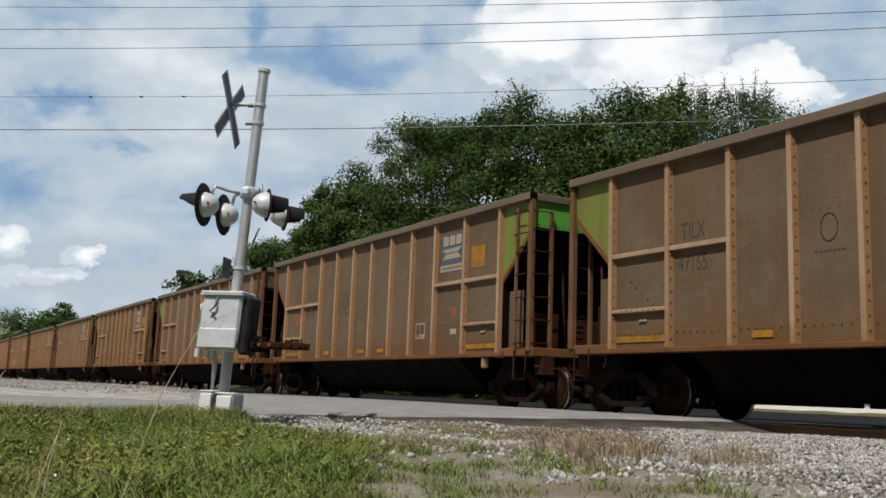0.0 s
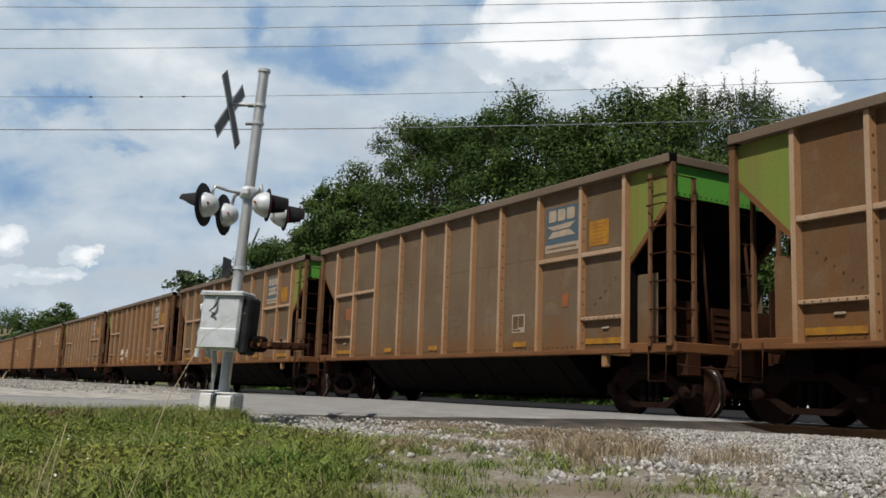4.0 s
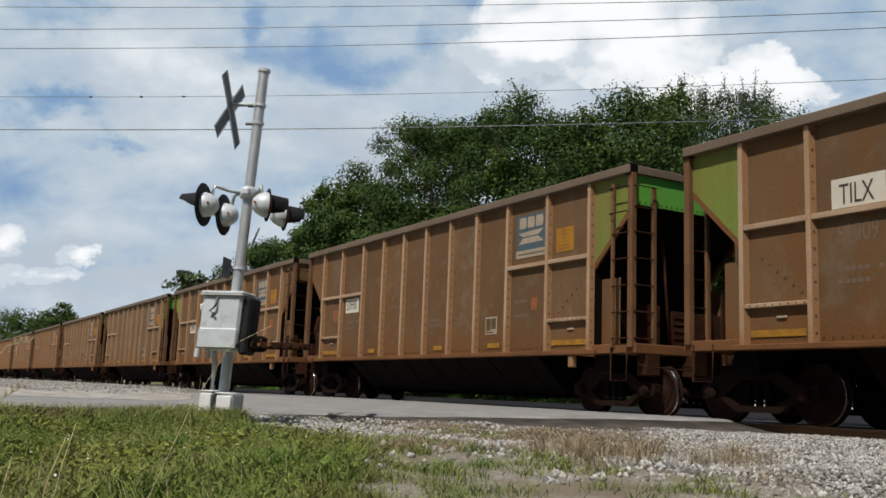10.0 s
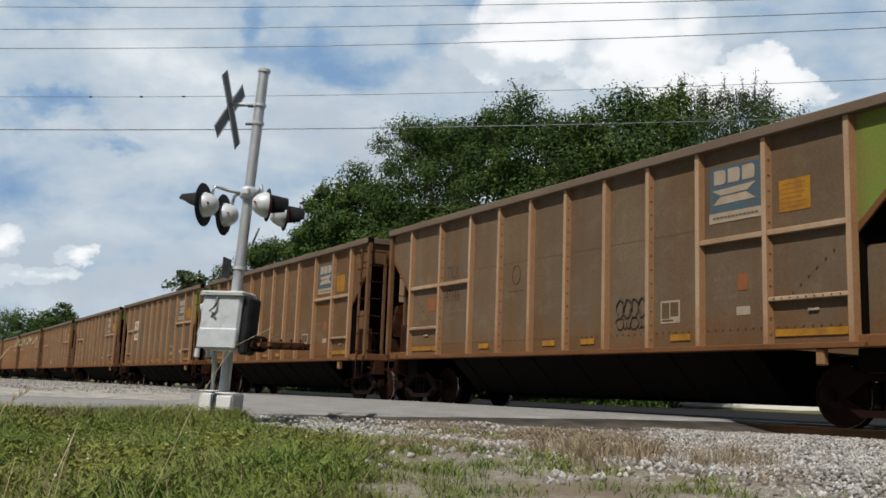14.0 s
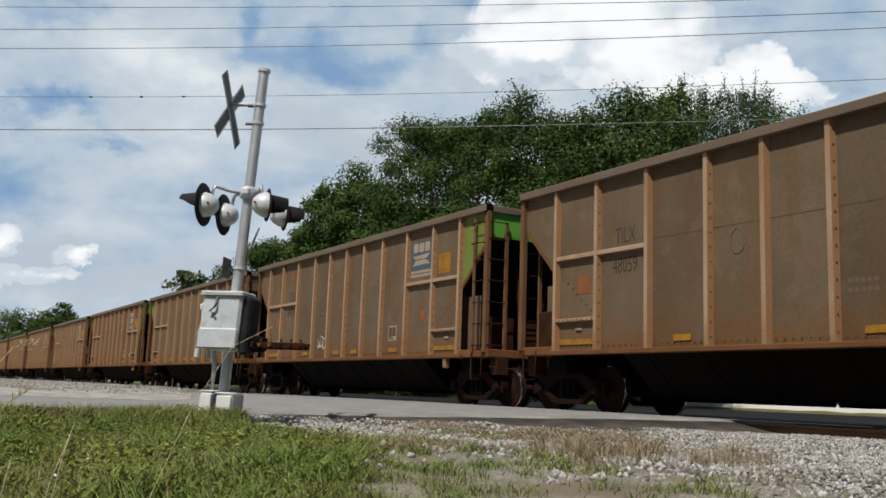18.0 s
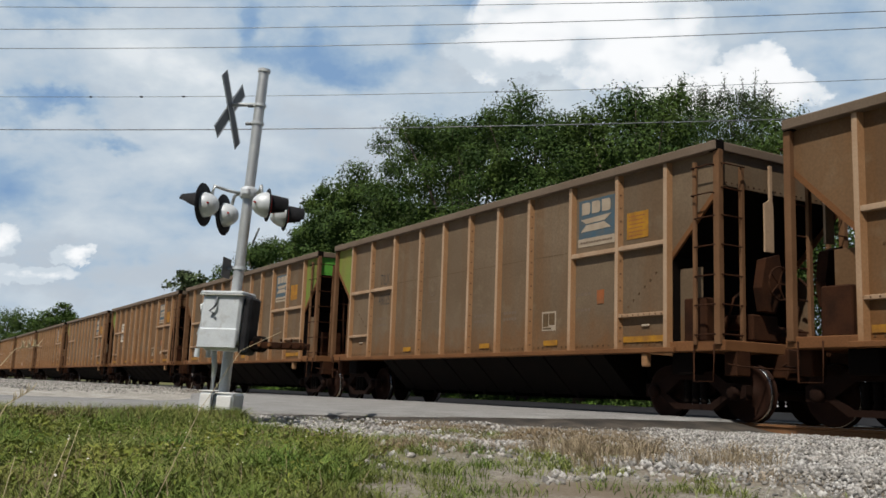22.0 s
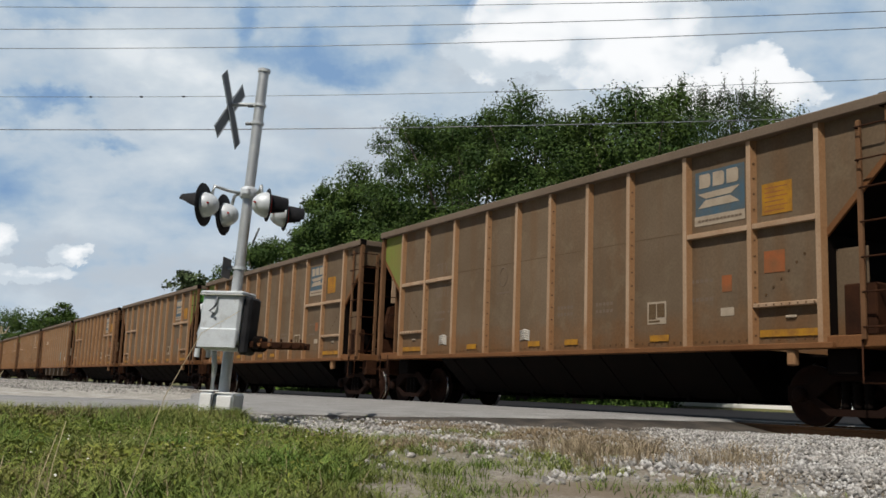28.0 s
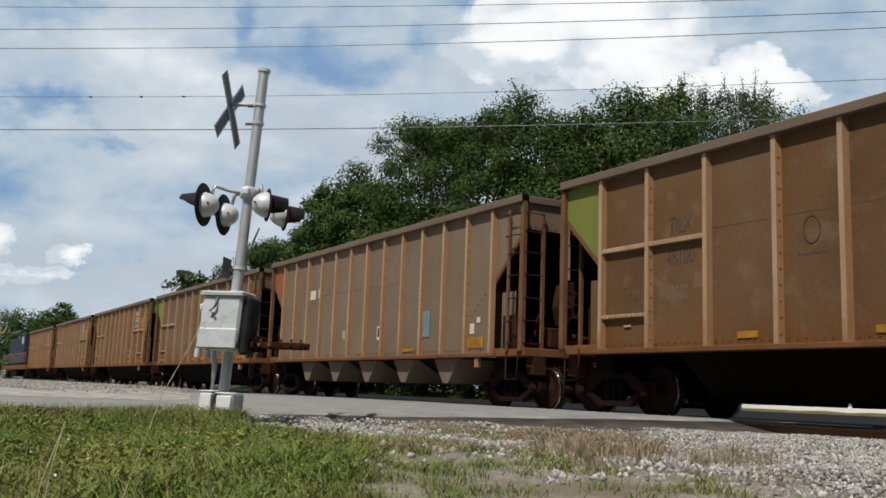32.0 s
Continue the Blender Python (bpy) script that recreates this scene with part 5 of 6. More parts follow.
def blades(name, label, x, y, height, material, width=0.006, bend=0.5):
    """Grass blades, each a bent tapering strip."""
    k = len(x)
    z = ground_z(x, y) - 0.01
    a = rng.uniform(0, 2 * np.pi, k)
    h = height * rng.uniform(0.5, 1.25, k)
    b = bend * h * rng.uniform(0.2, 1.3, k)
    dx, dy = np.cos(a), np.sin(a)
    a2 = a + np.pi / 2 + rng.normal(size=k) * 0.5
    wx, wy = np.cos(a2) * width, np.sin(a2) * width
    rows = []
    for u, w in ((0, 1.0), (0.45, 0.9), (0.8, 0.55)):
        cx, cy, cz = x + dx * b * u * u, y + dy * b * u * u, z + h * (u - 0.25 * u * u)
        rows += [np.stack([cx - wx * w, cy - wy * w, cz], 1), np.stack([cx + wx * w, cy + wy * w, cz], 1)]
    rows.append(np.stack([x + dx * b, y + dy * b, z + h * 0.75], 1))
    v = np.stack(rows, 1).reshape(-1, 3)
    o = 7 * np.arange(k)[:, None]
    quads = np.concatenate([o + np.array([[0, 1, 3, 2]]), o + np.array([[2, 3, 5, 4]])])
    tips = o + np.array([[4, 5, 6]])
    return tagged(cloud_mesh(name, v.tolist(), quads.tolist() + tips.tolist(), material), label, "grass", kind="stuff")


def turf_points(k, x0, x1, y0, y1, lo=0.0):
    x, y = scatter(k, x0, x1, y0, y1)
    r = np.hypot(x, y)
    d = slant_of(x, y)
    p = np.clip((-d - 1.75) * 0.9, np.where(d < 0.3, 0.02 + lo, lo), 1) * smooth(1.7, 2.4, r) * np.clip(5.0 / r, 0.35, 1)
    e = x - road_edge(y)
    w = wobble(x, y, 1.7, 6.0)
    lush = (e > verge_edge(y) + 0.3 * w) & (y < turf_end(x) + 0.22 * w + 0.15 * wobble(x, y, 4.1, 3.0))
    thin = 0.05 + 0.32 * patchy(x, y, 1.5, 12, 0.0, 0.9) * smooth(4.5, 7.0, e)
    p = np.where(lush, np.maximum(p, 0.8 * np.clip(5.0 / r, 0.35, 1) * smooth(1.7, 2.4, r)), p * thin) * smooth(0.3, 0.8, e)
    keep = rng.uniform(0, 1, k) < p
    return x[keep], y[keep]


x, y = turf_points(200000, -13, -0.8, -1.5, 5.5)
blades("grass", "short green grass with dry tips", x, y, 0.065 + (0.09 * patchy(x, y, 1.1, 3, -0.5, 0.8) + 0.07 * patchy(x, y, 3.3, 7, 0.1, 1.2)) * (y < turf_end(x)) + 0.07 * np.exp(-((x + 9.2) ** 2 / 2.0 + (y - 2.5) ** 2 / 0.8)), M_GRASS, 0.003, 1.0)
x, y = turf_points(14000, -13, -0.8, -1.5, 5.5, 0.02)
blades("withered_grass", "withered brown grass matted in the turf", x, y, np.full(len(x), 0.09), M_RUSSET, 0.0025, 1.3)
x, y = turf_points(9000, -13, -0.8, -1.5, 6.5, 0.03)
blades("dry_grass", "straw-coloured dry grass among the green", x, y, 0.14 + 0.05 * patchy(x, y, 1.0, 5, -0.5, 0.8), M_DRY, 0.0022, 0.35)
# dry tufts on the gravel
cx, cy = scatter(170, -10, -3.0, 2.4, 8.0)
d = slant_of(cx, cy)
keep = (d > -1.6) & (d < 0.9) & (patchy(cx, cy, 0.9, 1, -0.6, 0.4) > 0.4) & clear_of_road(cx - 0.4, cy)
cx, cy = cx[keep], cy[keep]
x, y = np.repeat(cx, 90) + rng.normal(size=90 * len(cx)) * 0.10, np.repeat(cy, 90) + rng.normal(size=90 * len(cx)) * 0.10
blades("dry_tuft", "brown dry grass tufts growing in the gravel", x, y, np.full(len(x), 0.10), M_DRY, 0.0022, 0.9)
cx, cy = scatter(800, -9, -2.3, 1.2, 5.6)
d = slant_of(cx, cy)
keep = (d > -2.4) & (d < 0.2) & (cx - road_edge(cy) > 3.5) & (np.hypot(cx, cy) > 2.4) & (rng.uniform(0, 1, len(cx)) < 0.10 - 0.30 * d) & (np.abs(cy - 4.3 - 0.35 * np.clip(cx + 7.3, 0, None)) > 0.55)
cx, cy = cx[keep], cy[keep]
x, y = np.repeat(cx, 70) + rng.normal(size=70 * len(cx)) * 0.07, np.repeat(cy, 70) + rng.normal(size=70 * len(cx)) * 0.07
blades("grass_tuft", "thin green grass tufts on the stony ground", x, y, np.full(len(x), 0.085), M_GRASS, 0.0024, 1.1)
# taller seeding grass along the verge's back edge
cx, cy = scatter(420, -11.2, -7.6, -0.6, 3.3)
keep = (cx - road_edge(cy) > verge_edge(cy) - 0.1) & (cx - road_edge(cy) < verge_edge(cy) + 1.4)
cx, cy = cx[keep], cy[keep]
x, y = np.repeat(cx, 28) + rng.normal(size=28 * len(cx)) * 0.08, np.repeat(cy, 28) + rng.normal(size=28 * len(cx)) * 0.08
blades("seeding_grass", "taller reddish seeding grass along the verge", x, y, 0.20 + 0.13 * patchy(x, y, 1.1, 8, -0.3, 0.9), M_RUSSET, 0.003, 0.45)
# bleached tuft beside the ballast, russet plants on the rubble
def tufts(k, x0, y0, sx, sy, each, spread):
    cx, cy = x0 + rng.normal(size=k) * sx, y0 + rng.normal(size=k) * sy
    return np.repeat(cx, each) + rng.normal(size=each * k) * spread, np.repeat(cy, each) + rng.normal(size=each * k) * spread


x, y = tufts(16, -5.05, 4.65, 0.42, 0.38, 110, 0.07)
blades("bleached_tuft", "bleached dry grass tuft at the ballast's edge", x, y, np.full(len(x), 0.22), M_DRY, 0.0022, 0.8)
for k, x0, y0, sx, sy in ((44, -7.2, 3.05, 0.65, 0.26), (30, -9.4, 5.7, 0.8, 0.5), (30, -7.9, 6.4, 0.7, 0.5), (22, -6.3, 5.0, 0.6, 0.4)):
    x, y = tufts(k, x0, y0, sx, sy, 80, 0.09)
    ok = x - road_edge(y) > 0.9
    blades("russet_plants", "low russet plants growing in the rubble", x[ok], y[ok], np.full(ok.sum(), 0.065), M_RUSSET, 0.004, 1.3)
# rank green clumps at the foot of the signal and along the verge's crest
for k, x0, y0, sx, sy, h in ((9, -10.15, 3.30, 0.12, 0.08, 0.24), (12, -9.4, 2.35, 0.35, 0.25, 0.24), (16, -9.3, 1.3, 0.6, 0.5, 0.22), (14, -8.0, 0.7, 0.7, 0.5, 0.20)):
    x, y = tufts(k, x0, y0, sx, sy, 120, 0.07)
    blades("rank_grass", "rank green grass clump on the verge", x, y, np.full(len(x), h), M_GRASS, 0.003, 0.7)
# low broad-leaved weeds
x, y = turf_points(40000, -12, -0.8, -1.5, 5.5)
keep = rng.uniform(0, 1, len(x)) < 0.25 + 0.75 * patchy(x, y, 1.3, 9, -0.3, 0.7)
x, y = x[keep], y[keep]
pts = np.repeat(np.stack([x, y, ground_z(x, y)], 1), 4, 0)
hh = np.repeat(0.10 + 0.10 * patchy(x, y, 0.9, 9, -0.2, 0.9), 4)
pts[:, 2] += rng.uniform(0.2, 1.0, len(pts)) * hh
pts[:, :2] += rng.normal(size=(len(pts), 2)) * 0.03
nn = rng.normal(size=(len(pts), 3)) * 0.6 + np.array([0, 0, 1.0])
v, f = leaf_quads(pts, nn / np.linalg.norm(nn, axis=1)[:, None], 0.0125, 0.34)
# clumps of taller leafy weeds
cx, cy = scatter(330, -11, -1.6, -1.5, 3.3)
keep = (cx - road_edge(cy) > verge_edge(cy) + 0.3) & (cy < turf_end(cx) - 0.15) & (np.hypot(cx, cy) > 2.6) & (patchy(cx, cy, 0.9, 15, -0.4, 0.6) > 0.35)
cx, cy = cx[keep], cy[keep]
x, y = np.repeat(cx, 110) + rng.normal(size=110 * len(cx)) * 0.085, np.repeat(cy, 110) + rng.normal(size=110 * len(cx)) * 0.085
tall = np.repeat(rng.uniform(0.08, 0.20, len(cx)), 110)
pts = np.stack([x, y, ground_z(x, y) + tall * rng.uniform(0.15, 1.0, len(x)) ** 0.7], 1)
nn = rng.normal(size=(len(pts), 3)) * 0.7 + np.array([0, 0, 0.8])
v2, f2 = leaf_quads(pts, nn / np.linalg.norm(nn, axis=1)[:, None], 0.016, 0.40)
tagged(cloud_mesh("weed_clumps", v2, f2, M_WEED), "taller leafy green weeds in clumps on the verge", "weeds", kind="stuff")
tagged(cloud_mesh("weeds", v, f, M_WEED), "low green broad-leaved weeds in the grass", "weeds", kind="stuff")
x, y = turf_points(330, -10, -1.5, -1.5, 5)
pts = np.stack([x, y, ground_z(x, y) + rng.uniform(0.08, 0.17, len(x))], 1)
nn = rng.normal(size=(len(pts), 3)) * 0.3 + np.array([0.3, -0.3, 1.0])
v, f = leaf_quads(pts, nn / np.linalg.norm(nn, axis=1)[:, None], 0.0065, 0.9)
tagged(cloud_mesh("small_flowers", v, f, M_FLOWER), "tiny white flowers scattered in the grass", "flowers", kind="stuff")
# grass on the verge beyond the track
x, y = scatter(26000, -95, -25, 30.5, 36)
keep = x < -1.05 * y + 0.8 * wobble(x, y, 0.8, 3.0)
x, y = x[keep], y[keep]
blades("verge_grass", "green grass on the bank beyond the track", x, y, np.full(len(x), 0.34), M_LUSH, 0.035)


# ---- tall stems that sway near the camera ----
STEMS = []


def stem(root, points, r, label, seed_head=False):
    s = thing("grass_stem", label, "grass stem", "swaying grass stems", root)
    part("stalk", tube(bmesh.new(), points, r, 6, 0.45), M_STRAW, s)
    if seed_head:
        tip = Vector(points[-1])
        back = Vector(points[-2])
        bm = bmesh.new()
        for k in range(10):
            p = back.lerp(tip, 0.2 + 0.8 * k / 10)
            q = p + Vector((0.006 * math.sin(k * 2.1), 0.006 * math.cos(k * 2.1), 0.012))
            rod(bm, p, q, 0.0012, 0.0004, seg=5)
        part("seed_head", bm, M_STRAW, s)
    STEMS.append(s)
    return s


stem((-1.508, 0.213, -0.30), [(0, 0, 0), (0.01, 0.05, 0.20), (0.02, 0.11, 0.42), (0.03, 0.155, 0.58), (0.04, 0.20, 0.68), (0.06, 0.255, 0.72)], 0.0010,
     "long thin straw-coloured grass stem leaning in the wind")
stem((-1.676, -0.045, -0.30), [(0, 0, 0), (0, 0.04, 0.25), (0.01, 0.09, 0.45), (0.01, 0.13, 0.60), (0.01, 0.165, 0.66), (0.01, 0.20, 0.67)], 0.0014,
     "bent dry grass stem with a seed head", True)
stem((-1.62, -0.035, -0.30), [(0, 0, 0), (0, 0.06, 0.25), (0, 0.115, 0.46), (0, 0.15, 0.57), (0, 0.185, 0.60)], 0.0015, "bent dry grass stem with a seed head", True)
for k, (yy, ht, ln) in enumerate(((0.20, 0.50, 0.07), (0.16, 0.46, 0.03), (0.245, 0.52, 0.05))):
    stem((-1.80 - 0.05 * k, yy, -0.30), [(0, 0, 0), (0, ln * 0.3, ht * 0.5), (0, ln * 0.7, ht * 0.85), (0, ln, ht)], 0.0014, "upright pale green grass stalk close to the camera")


CAR_NUMBERS = {-1: "47165", 0: "47140", 1: "48032", 4: "48121", 5: "48234", 6: "47412", 7: "51009", 8: "50990", 9: "50969", 10: "48048", 11: "47146", 13: "51006",
               14: "48059", 15: "49473", 16: "48098", 17: "48033", 18: "48025", 19: "47425", 20: "51005", 22: "48078", 23: "48171", 24: "47215", 25: "48080", 26: "48100"}


def scrawl(bm, x, z, wide, tall, r, closed):
    """One letter-like loop or hook of spray paint."""
    if closed:
        turn = [(0.5 + 0.5 * math.cos(a), 0.5 + 0.5 * math.sin(a)) for a in np.linspace(0.6, 2 * math.pi + 0.4, 13)]
    else:
        turn = [(0.0, 0.9), (0.05, 0.3), (0.22, 0.02), (0.45, 0.25), (0.5, 0.7), (0.55, 0.2), (0.78, 0.03), (0.95, 0.35), (1.0, 1.0)]
    pts = [(x + u * wide + 0.012 * math.sin(7 * v + x * 9), -1.517, z + v * tall) for u, v in turn]
    tube(bm, pts, r, 4)


def graffiti(w, n):
    """Tags sprayed along the foot of the side."""
    bm = bmesh.new()
    if n == 5:
        for k in range(4):
            scrawl(bm, -3.36 + 0.21 * k, 1.66 + 0.03 * k, 0.24, 0.36, 0.015, k == 3)
            scrawl(bm, -3.34 + 0.22 * k, 1.42 + 0.015 * k, 0.13, 0.16, 0.015, k % 2 == 0)
        for k in range(4):
            scrawl(bm, -2.12 + 0.21 * k, 1.58 + 0.03 * math.sin(k * 2.0), 0.25, 0.42, 0.016, k != 2)
        tube(bm, [(-1.85, -1.517, 1.50), (-1.6, -1.517, 1.47), (-1.35, -1.517, 1.54), (-1.55, -1.517, 1.42)], 0.016, 4)
    elif n == 11:
        for k in range(4):
            scrawl(bm, 1.46 + 0.19 * k, 1.72, 0.17, 0.34, 0.022, True)
            scrawl(bm, 1.44 + 0.19 * k, 1.52, 0.20, 0.22, 0.016, k % 2 == 0)
    elif n == 15:
        for k in range(4):
            scrawl(bm, -1.95 + 0.19 * k, 1.46 + 0.05 * (k % 2), 0.20, 0.34, 0.012, k in (1, 2))
    else:
        for x0 in (-4.35, -1.05):
            for k in range(5):
                tube(bm, [(x0, -1.517, 1.42 + 0.045 * k), (x0 + 0.17, -1.517, 1.45 + 0.045 * k), (x0 + 0.34, -1.517, 1.41 + 0.045 * k)], 0.02, 4)
    part("graffiti", bm, M_STENCIL if n == 11 else M_GRAFF, w, "scrawled spray paint")


def lettering(w, n, lead):
    """Paint marks on the side: they differ from wagon to wagon."""
    r = random.Random(50 + n)
    side = 1 if lead == "brake" else -1
    ribs, z_mid, z_low, dx = BUILDS[build_of(n)]
    # logo panel of plain shapes
    x0 = 3.93 + dx
    logo = decal("logo_panel", w, x0, x0 + 1.03, 3.22, 4.03, M_BLUE, label="faded blue and white logo panel")
    bm = bmesh.new()
    for k in range(3):
        a = x0 + 0.09 + 0.29 * k
        prism(bm, [(a, 3.75), (a + 0.21, 3.75), (a + 0.24, 3.79), (a + 0.24, 3.94), (a + 0.20, 3.98), (a, 3.98)], 1, -1.524, -1.5195)
    prism(bm, [(x0 + 0.06, 3.66), (x0 + 0.93, 3.69), (x0 + 0.76, 3.58), (x0 + 0.22, 3.57)], 1, -1.524, -1.5195)
    prism(bm, [(x0 + 0.22, 3.545), (x0 + 0.74, 3.555), (x0 + 0.93, 3.43), (x0 + 0.06, 3.42)], 1, -1.524, -1.5195)
    part("logo_shape", bm, M_DECALW, logo)
    bar = decal("logo_bar", w, x0 - 0.02, x0 + 1.03, 3.13, 3.29, M_DECALW, y=-1.5165)
    bm = bmesh.new()
    for k in range(12):
        box(bm, x0 + 0.06 + k * 0.077, x0 + 0.12 + k * 0.077, -1.525, -1.521, 3.19, 3.225)
    part("bar_print", bm, M_FADED, bar)
    x0 = 5.29 + dx
    yellow = decal("yellow_placard", w, x0, x0 + 0.55, 3.12, 3.60, M_YELLOW, label="dusty yellow placard")
    bm = bmesh.new()
    for k in range(6):
        box(bm, x0 + 0.05, x0 + 0.41 + 0.06 * (k % 2), -1.5205, -1.5195, 3.17 + 0.07 * k, 3.185 + 0.07 * k)
    tagged(part("placard_print", bm, M_ORANGE, yellow), kind="stuff")
    if r.random() < 0.7 or n in (1, 5, 6):
        x = side * 5.50 + dx * side
        decal("orange_placard", w, x - 0.19, x + 0.19, 2.24, 2.57, M_ORANGE, label="faded orange placard")
    # framed stencil box: a white outline round two dark fields
    x0 = 2.80 + dx
    sq = decal("consolidated_stencil", w, x0, x0 + 0.45, 1.58, 1.96, M_DECALW, label="white framed stencil box")
    bm = bmesh.new()
    box(bm, x0 + 0.035, x0 + 0.21, -1.523, -1.5195, 1.66, 1.925)
    box(bm, x0 + 0.235, x0 + 0.415, -1.523, -1.5195, 1.69, 1.925)
    box(bm, x0 + 0.035, x0 + 0.30, -1.523, -1.5195, 1.61, 1.64)
    part("stencil_fill", bm, M_SEAM, sq)
    for a, c, keep in ((-6.15, -5.2, 0.9), (-3.1, -2.7, 0.85), (-0.75, -0.35, 0.8), (0.45, 0.85, 0.85), (2.80, 3.25, 0.85), (5.22, 6.12, 1.0)):
        if r.random() < keep:
            if abs(a) > 5:
                a, c = (max(a, ribs[0] + 0.1), ribs[1] - 0.12) if a < 0 else (ribs[-2] + 0.12, ribs[-1] - 0.1)
            decal("reflector", w, a, c, 1.285, 1.39, M_YELLOW, y=-1.5265, label="yellow reflector strip")
    for a, z0, wd, ht, mt in ((4.48, 2.02, 0.20, 0.26, M_ORANGE), (4.45, 1.64, 0.27, 0.13, M_DECALW)):
        if r.random() < 0.75:
            decal("sticker", w, a + dx, a + dx + wd, z0, z0 + ht, mt)
    # faded data lines
    bm = bmesh.new()
    for a, z0 in ((-4.62, 2.15), (-4.62, 1.98), (-4.0, 2.15), (1.35, 1.98), (1.35, 1.85), (0.2, 1.98), (0.2, 1.85), (3.75, 2.2), (3.75, 1.9)):
        for k in range(5):
            box(bm, a + k * 0.10, a + k * 0.10 + 0.07, -1.5145, -1.512, z0, z0 + 0.06)
    tagged(part("faded_print", bm, M_FADED, w), kind="stuff")
    bm = bmesh.new()
    ring = [(-1.72 + 0.14 * math.cos(a), -1.513, 2.80 + 0.20 * math.sin(a)) for a in np.linspace(0, 2 * math.pi, 21)]
    tube(bm, ring, 0.010, 5)
    for k in range(7):
        box(bm, -1.97 + 0.075 * k, -1.92 + 0.075 * k, -1.515, -1.512, 2.44, 2.475)
    part("round_mark", bm, M_STENCIL if n in (-1, 0, 4, 6, 11, 15, 26) else M_FADED, w)
    # reporting marks over and under the ledge
    white_mark, white_number = n in (7, 13, 20), n in (8, 9, 13, 20)
    clear = n in (-1, 0, 4, 5, 6, 9, 11, 14, 15, 18, 19, 25, 26)
    px = -0.2 if n == 13 else 0.0
    if white_mark:
        decal("mark_plate", w, -4.70 + px, -3.86 + px, z_mid + 0.11, z_mid + 0.53, M_PLATEW, label="white plate with black reporting mark")
    add_text("reporting_mark", w, "TILX", -4.58 + px, z_mid + 0.16, 0.27, M_STENCIL if clear or white_mark else M_FADED, -1.5205 if white_mark else -1.5130)
    if white_number:
        decal("number_plate", w, -4.70 + px, -3.84 + px, z_mid - 0.46, z_mid - 0.06, M_PLATEW, label="white plate with a black number")
    words = CAR_NUMBERS.get(n)
    if words:
        add_text("car_number", w, words, -4.64 + px, z_mid - 0.38, 0.27, M_STENCIL if white_number or n in (-1, 18, 26) else M_MARK if clear else M_FADED, -1.5205 if white_number else -1.5130)
    else:
        bm = bmesh.new()
        for k in range(5):
            box(bm, -4.62 + k * 0.15, -4.52 + k * 0.15, -1.5145, -1.5115, z_mid - 0.38, z_mid - 0.10)
        part("number_bar", bm, M_FADED, w)
    if n in (5, 23, 15, 11):
        graffiti(w, n)
    if n == 15:
        decal("sticker", w, -4.45, -4.2, 3.75, 4.0, M_ORANGE, label="small red sticker")


LEADS = {-1: "brake", 0: "green", 1: "brake", 2: "brake", 3: "green", 4: "green", 5: "brake", 6: "brake", 7: "brake", 8: "green", 9: "brake", 10: "green",
         11: "green", 12: "brake", 13: "green", 14: "green", 15: "green", 16: "brake", 17: "green", 18: "brake", 19: "green", 20: "brake", 21: "brake",
         22: "brake", 23: "brake", 24: "brake", 25: "green", 26: "brake", 28: "brake", 29: "green", 30: "green", 31: "brake"}


def wagon_place(n, t):
    return Vector((train_at(t) - CAR_PITCH * n - CX - (0.35 if n == 32 else 0.0), TRACK_Y, 0))


WAGONS = {}
masters = {}
RUSTIER = (2, 5, 7, 8, 9, 12, 17, 20, 22, 26, 29)
for n, lead in LEADS.items():
    look_of = (lead, n in RUSTIER, build_of(n), n in BOLTED)
    if look_of not in masters:
        w = masters[look_of] = wagon_shell(lead, M_SIDE2 if n in RUSTIER else M_SIDE, build=build_of(n), bolted=n in BOLTED)
        w.location = wagon_place(n, 0)
    else:
        w = copy_thing(masters[look_of], Matrix.Translation(wagon_place(n, 0)))
    WAGONS[n] = w
for n, w in WAGONS.items():
    lettering(w, n, LEADS[n])
    extra = {5: " with white graffiti", 11: " with dark graffiti", 13: ", white plates", 20: ", white plates"}.get(n, "")
    tagged(w, ("rust-washed" if n in RUSTIER else "dusty brown") + " ribbed hopper wagon, lime green " + ("leading" if LEADS[n] == "green" else "trailing") + " end" + extra)


# the one paler wagon near the train's tail
pale = wagon_shell("brake", M_PALE, [round(-6.27 + 1.045 * k, 3) for k in range(13)], True)
pale.location = wagon_place(27, 0)
tagged(pale, "paler grey-brown hopper wagon with open chutes, orange trailing corner")
WAGONS[27] = pale
for x0, x1, z0, z1, mt, nm in ((-4.05, -3.62, 3.0, 3.28, M_PLATEW, "mark_plate"), (-3.42, -3.1, 3.02, 3.30, M_PLATEW, "mark_plate"), (0.72, 1.02, 1.62, 1.98, M_PLATEW, "stencil_box"),
                               (3.0, 3.55, 1.62, 2.25, M_TEAL, "teal_placard"), (5.38, 5.56, 1.62, 1.85, M_PLATEW, "sticker"), (5.66, 5.80, 1.86, 1.98, M_PLATEW, "sticker"),
                               (-1.5, -1.3, 1.7, 1.95, M_DECALW, "sticker"), (5.3, 5.95, 1.3, 1.55, M_YELLOW, "reflector"), (2.2, 2.8, 1.28, 1.36, M_YELLOW, "reflector"), (-0.4, 0.1, 1.28, 1.36, M_YELLOW, "reflector")):
    decal(nm, pale, x0, x1, z0, z1, mt, y=-1.5265)
bm = bmesh.new()
box(bm, 0.76, 0.86, -1.534, -1.531, 1.70, 1.94)
box(bm, 0.90, 0.98, -1.534, -1.531, 1.66, 1.90)
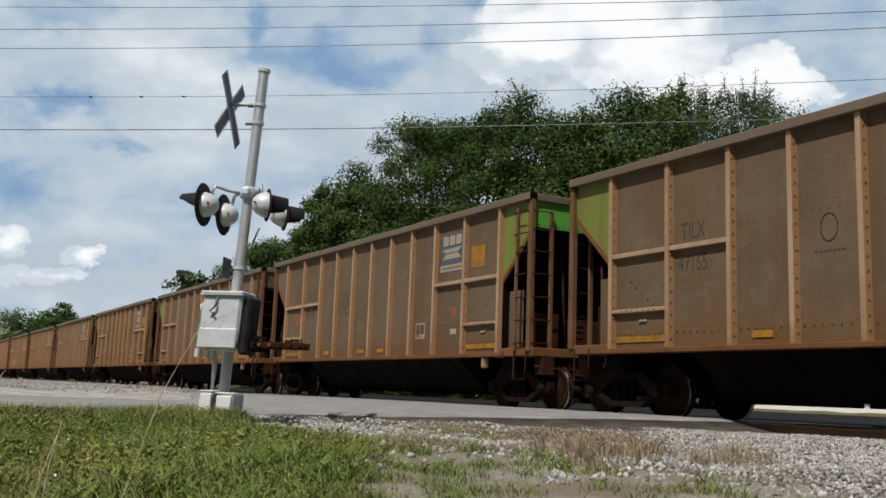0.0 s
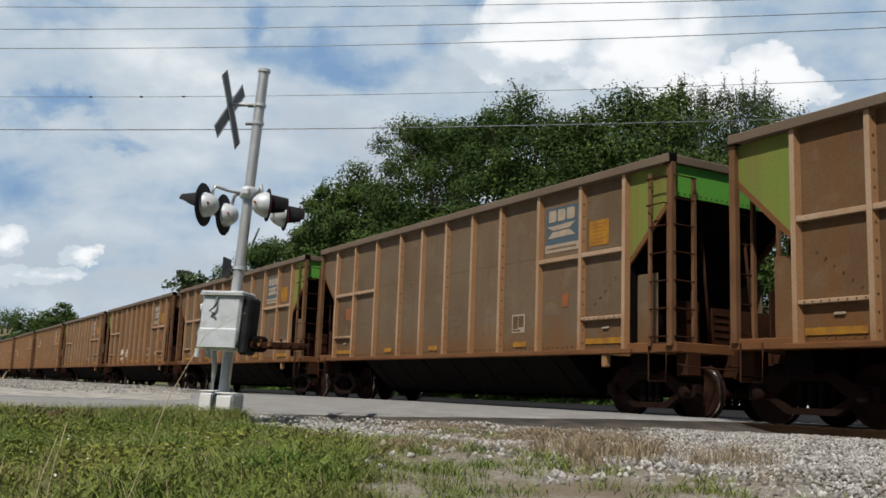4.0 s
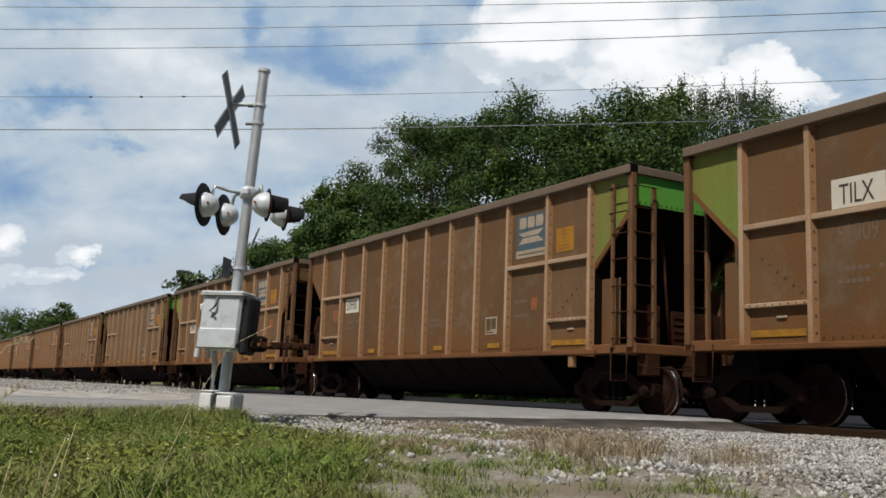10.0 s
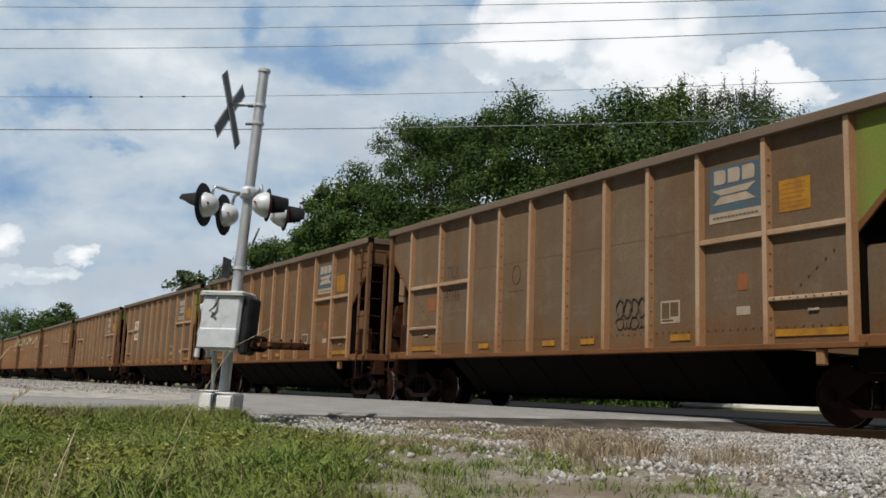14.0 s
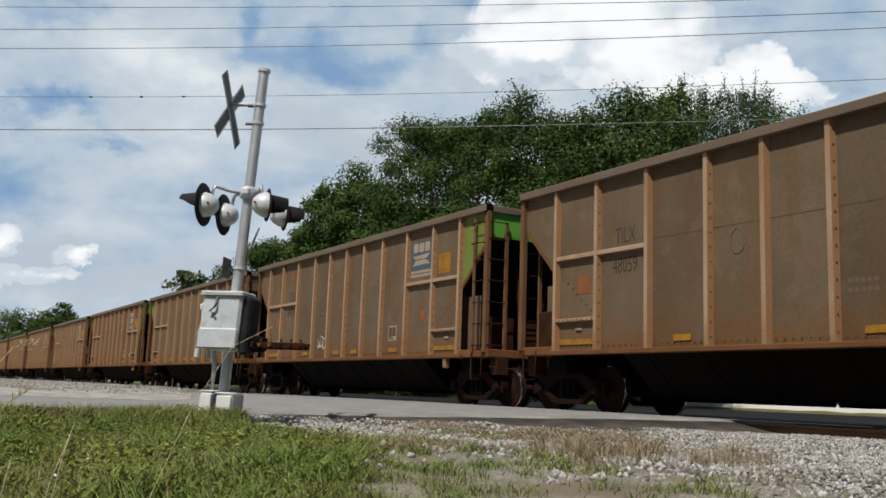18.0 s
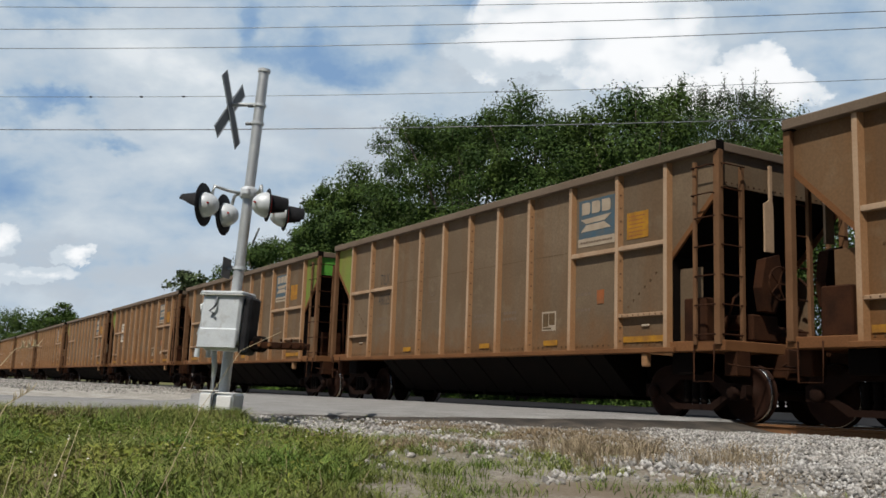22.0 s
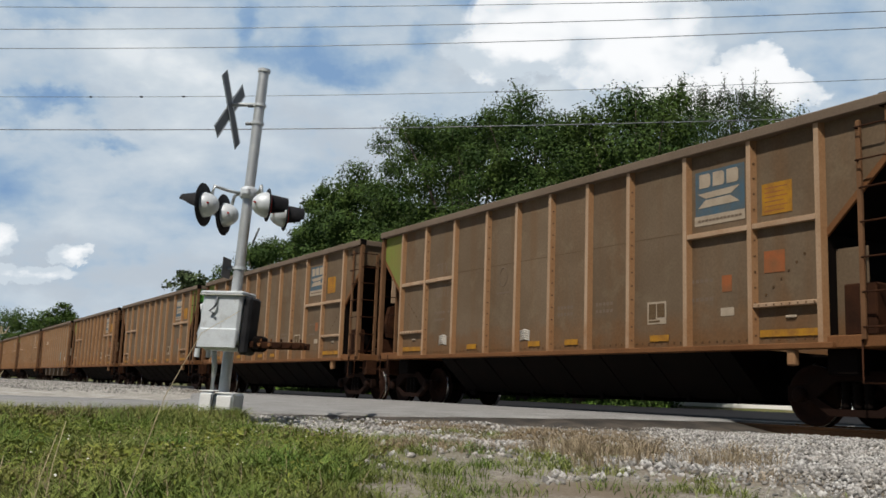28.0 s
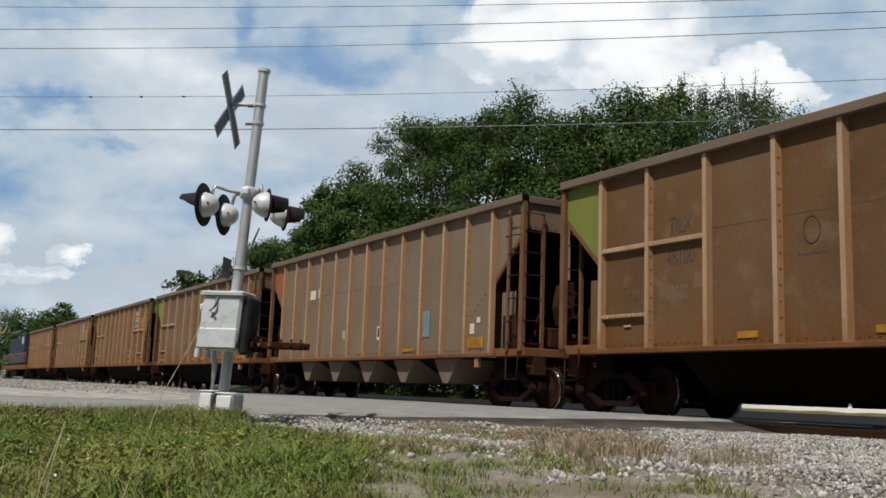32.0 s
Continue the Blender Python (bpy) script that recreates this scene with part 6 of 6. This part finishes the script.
part("stencil_fill", bm, M_STENCIL, pale)


def locomotive():
    """The dark blue diesel that pushes at the tail."""
    w = thing("diesel_locomotive", "dark navy diesel locomotive pushing at the train's tail", "locomotive")
    lo, hi = -14.0, 7.2
    part("frame", boxed(lo, hi, -1.5, 1.5, 1.05, 1.55, bevel=0.03), M_SILL, w, "grimy frame with a pale stripe")
    part("walkway", boxed(lo + 0.3, hi - 0.3, -1.55, 1.55, 1.55, 1.62), M_DARK, w)
    part("long_hood", boxed(lo + 1.2, 2.2, -1.0, 1.0, 1.62, 4.45, bevel=0.12), M_NAVY, w)
    cab = part("cab", boxed(2.2, 4.9, -1.5, 1.5, 1.62, 4.65, bevel=0.15), M_NAVY, w)
    for y in (-1, 1):
        part("windshield", boxed(4.88, 4.91, min(y * 0.35, y * 1.2), max(y * 0.35, y * 1.2), 3.6, 4.3), M_GLASS, cab)
        part("side_window", boxed(2.7, 4.4, *sorted((y * 1.485, y * 1.506)), 3.55, 4.25), M_GLASS, cab)
    bm = prism(bmesh.new(), [(4.9, 1.62), (6.6, 1.62), (6.6, 2.75), (6.2, 3.1), (4.9, 3.4)], 1, -0.85, 0.85)
    nose = part("short_nose", bm, M_NAVY, w)
    part("number_board", boxed(4.88, 4.93, -0.3, 0.3, 4.35, 4.55), M_DECALW, nose)
    for y in (-0.12, 0.12):
        part("headlight", rod(bmesh.new(), (6.55, y, 2.5), (6.63, y, 2.5), 0.09, seg=14), M_WHITE, nose)
    part("nose_stripe", boxed(4.95, 6.5, -0.856, -0.852, 1.9, 2.15), M_YELLOW, nose, "faded yellow stripe")
    for y in (-1.52, 1.52):
        for x in np.linspace(lo + 0.5, hi - 0.4, 14):
            part("handrail_post", rod(bmesh.new(), (x, y, 1.6), (x, y, 2.65), 0.018, seg=6), M_RIB, w)
        part("handrail", rod(bmesh.new(), (lo + 0.5, y, 2.65), (hi - 0.4, y, 2.65), 0.018, seg=6), M_RIB, w)
    for x in (-11.5, -9.5, -7.5):
        part("radiator_fan", rod(bmesh.new(), (x, 0, 4.42), (x, 0, 4.60), 0.75, seg=20), M_DARK, w)
    part("exhaust", boxed(-3.6, -2.6, -0.3, 0.3, 4.4, 4.62, bevel=0.03), M_DARK, w)
    part("fuel_tank", boxed(-6.4, -0.4, -1.35, 1.35, 0.35, 1.05, bevel=0.12), M_DARK, w)
    part("plow", prism(bmesh.new(), [(7.1, 1.1), (7.35, 0.75), (7.5, 0.15), (7.2, 0.15)], 1, -1.4, 1.4), M_DARK, w)
    part("coupler", boxed(7.2, 7.85, -0.12, 0.12, 0.76, 1.0, bevel=0.03), M_RUST, w)
    for x in (4.0, -11.0):
        truck(w, x)
        for k in (-0.89, 0.89):
            wheelset(w, x + k)
    return w


WAGONS[32] = locomotive()


def motions():
    """Everything that moves: the train, its wheels and the drifting cloud."""
    times = [0.0, 1.0] + [2.0 * k for k in range(1, 16)] + [31.0, 32.0]
    for n, w in WAGONS.items():
        walk(w, [(t, Matrix.Translation(wagon_place(n, t))) for t in times])
    turns = [(k / FPS, Matrix.Rotation((train_at(k / FPS) - train_at(0)) / 0.457, 4, "Y")) for k in range(32 * FPS + 1)]
    keyed = {}
    for n, w in WAGONS.items():
        for o in w.children:
            if o.name.startswith("wheelset"):
                spot = round(o.location.x, 3)
                if spot not in keyed:
                    at = Matrix.Translation(o.location.copy())
                    walk(o, [(t, at @ m) for t, m in turns])
                    keyed[spot] = o
                else:
                    # wheels at the same spot of their wagon roll alike
                    o.rotation_mode = "QUATERNION"
                    data = o.animation_data_create()
                    data.action = keyed[spot].animation_data.action
                    data.action_slot = keyed[spot].animation_data.action_slot
    # stems sway: degrees of lean, gust by gust
    gusts = [(0, 0), (0.8, 1), (1.6, -0.5), (2.4, 1), (3.2, 0), (4.4, 2), (5.6, 5), (6.4, 6), (7.2, 4), (8.0, 5.5), (9.0, 4), (10.0, 4.5), (11.0, 2), (12.0, 0), (13.0, 2), (14.0, 5.5),
             (15.2, 4), (16.4, 6), (17.2, 7), (18.0, 5), (19.0, 6.5), (20.0, 4), (21.0, 4.5), (22.0, 6), (23.0, 6), (24.0, 3), (25.0, 0.5), (26.2, 1.5), (27.4, -0.5), (28.4, 1), (29.2, -0.5),
             (30.2, 1), (31.0, 0), (32.0, 0.5)]
    for i, s in enumerate(STEMS):
        at, ease = s.location.copy(), (1.0, 0.8, 0.9, 0.5, 0.45, 0.5)[i]
        walk(s, [(t, Matrix.Translation(at) @ Matrix.Rotation(radians(-ease * g - 0.4 * math.sin(t * 2.1 + i)), 4, "X")) for t, g in gusts])
    walk(sky_vault, [(0.0, pose(0, 0, 0, 0, 0, 0)), (32.0, pose(0, 0, 0, 0, 0, 0.75))])


motions()
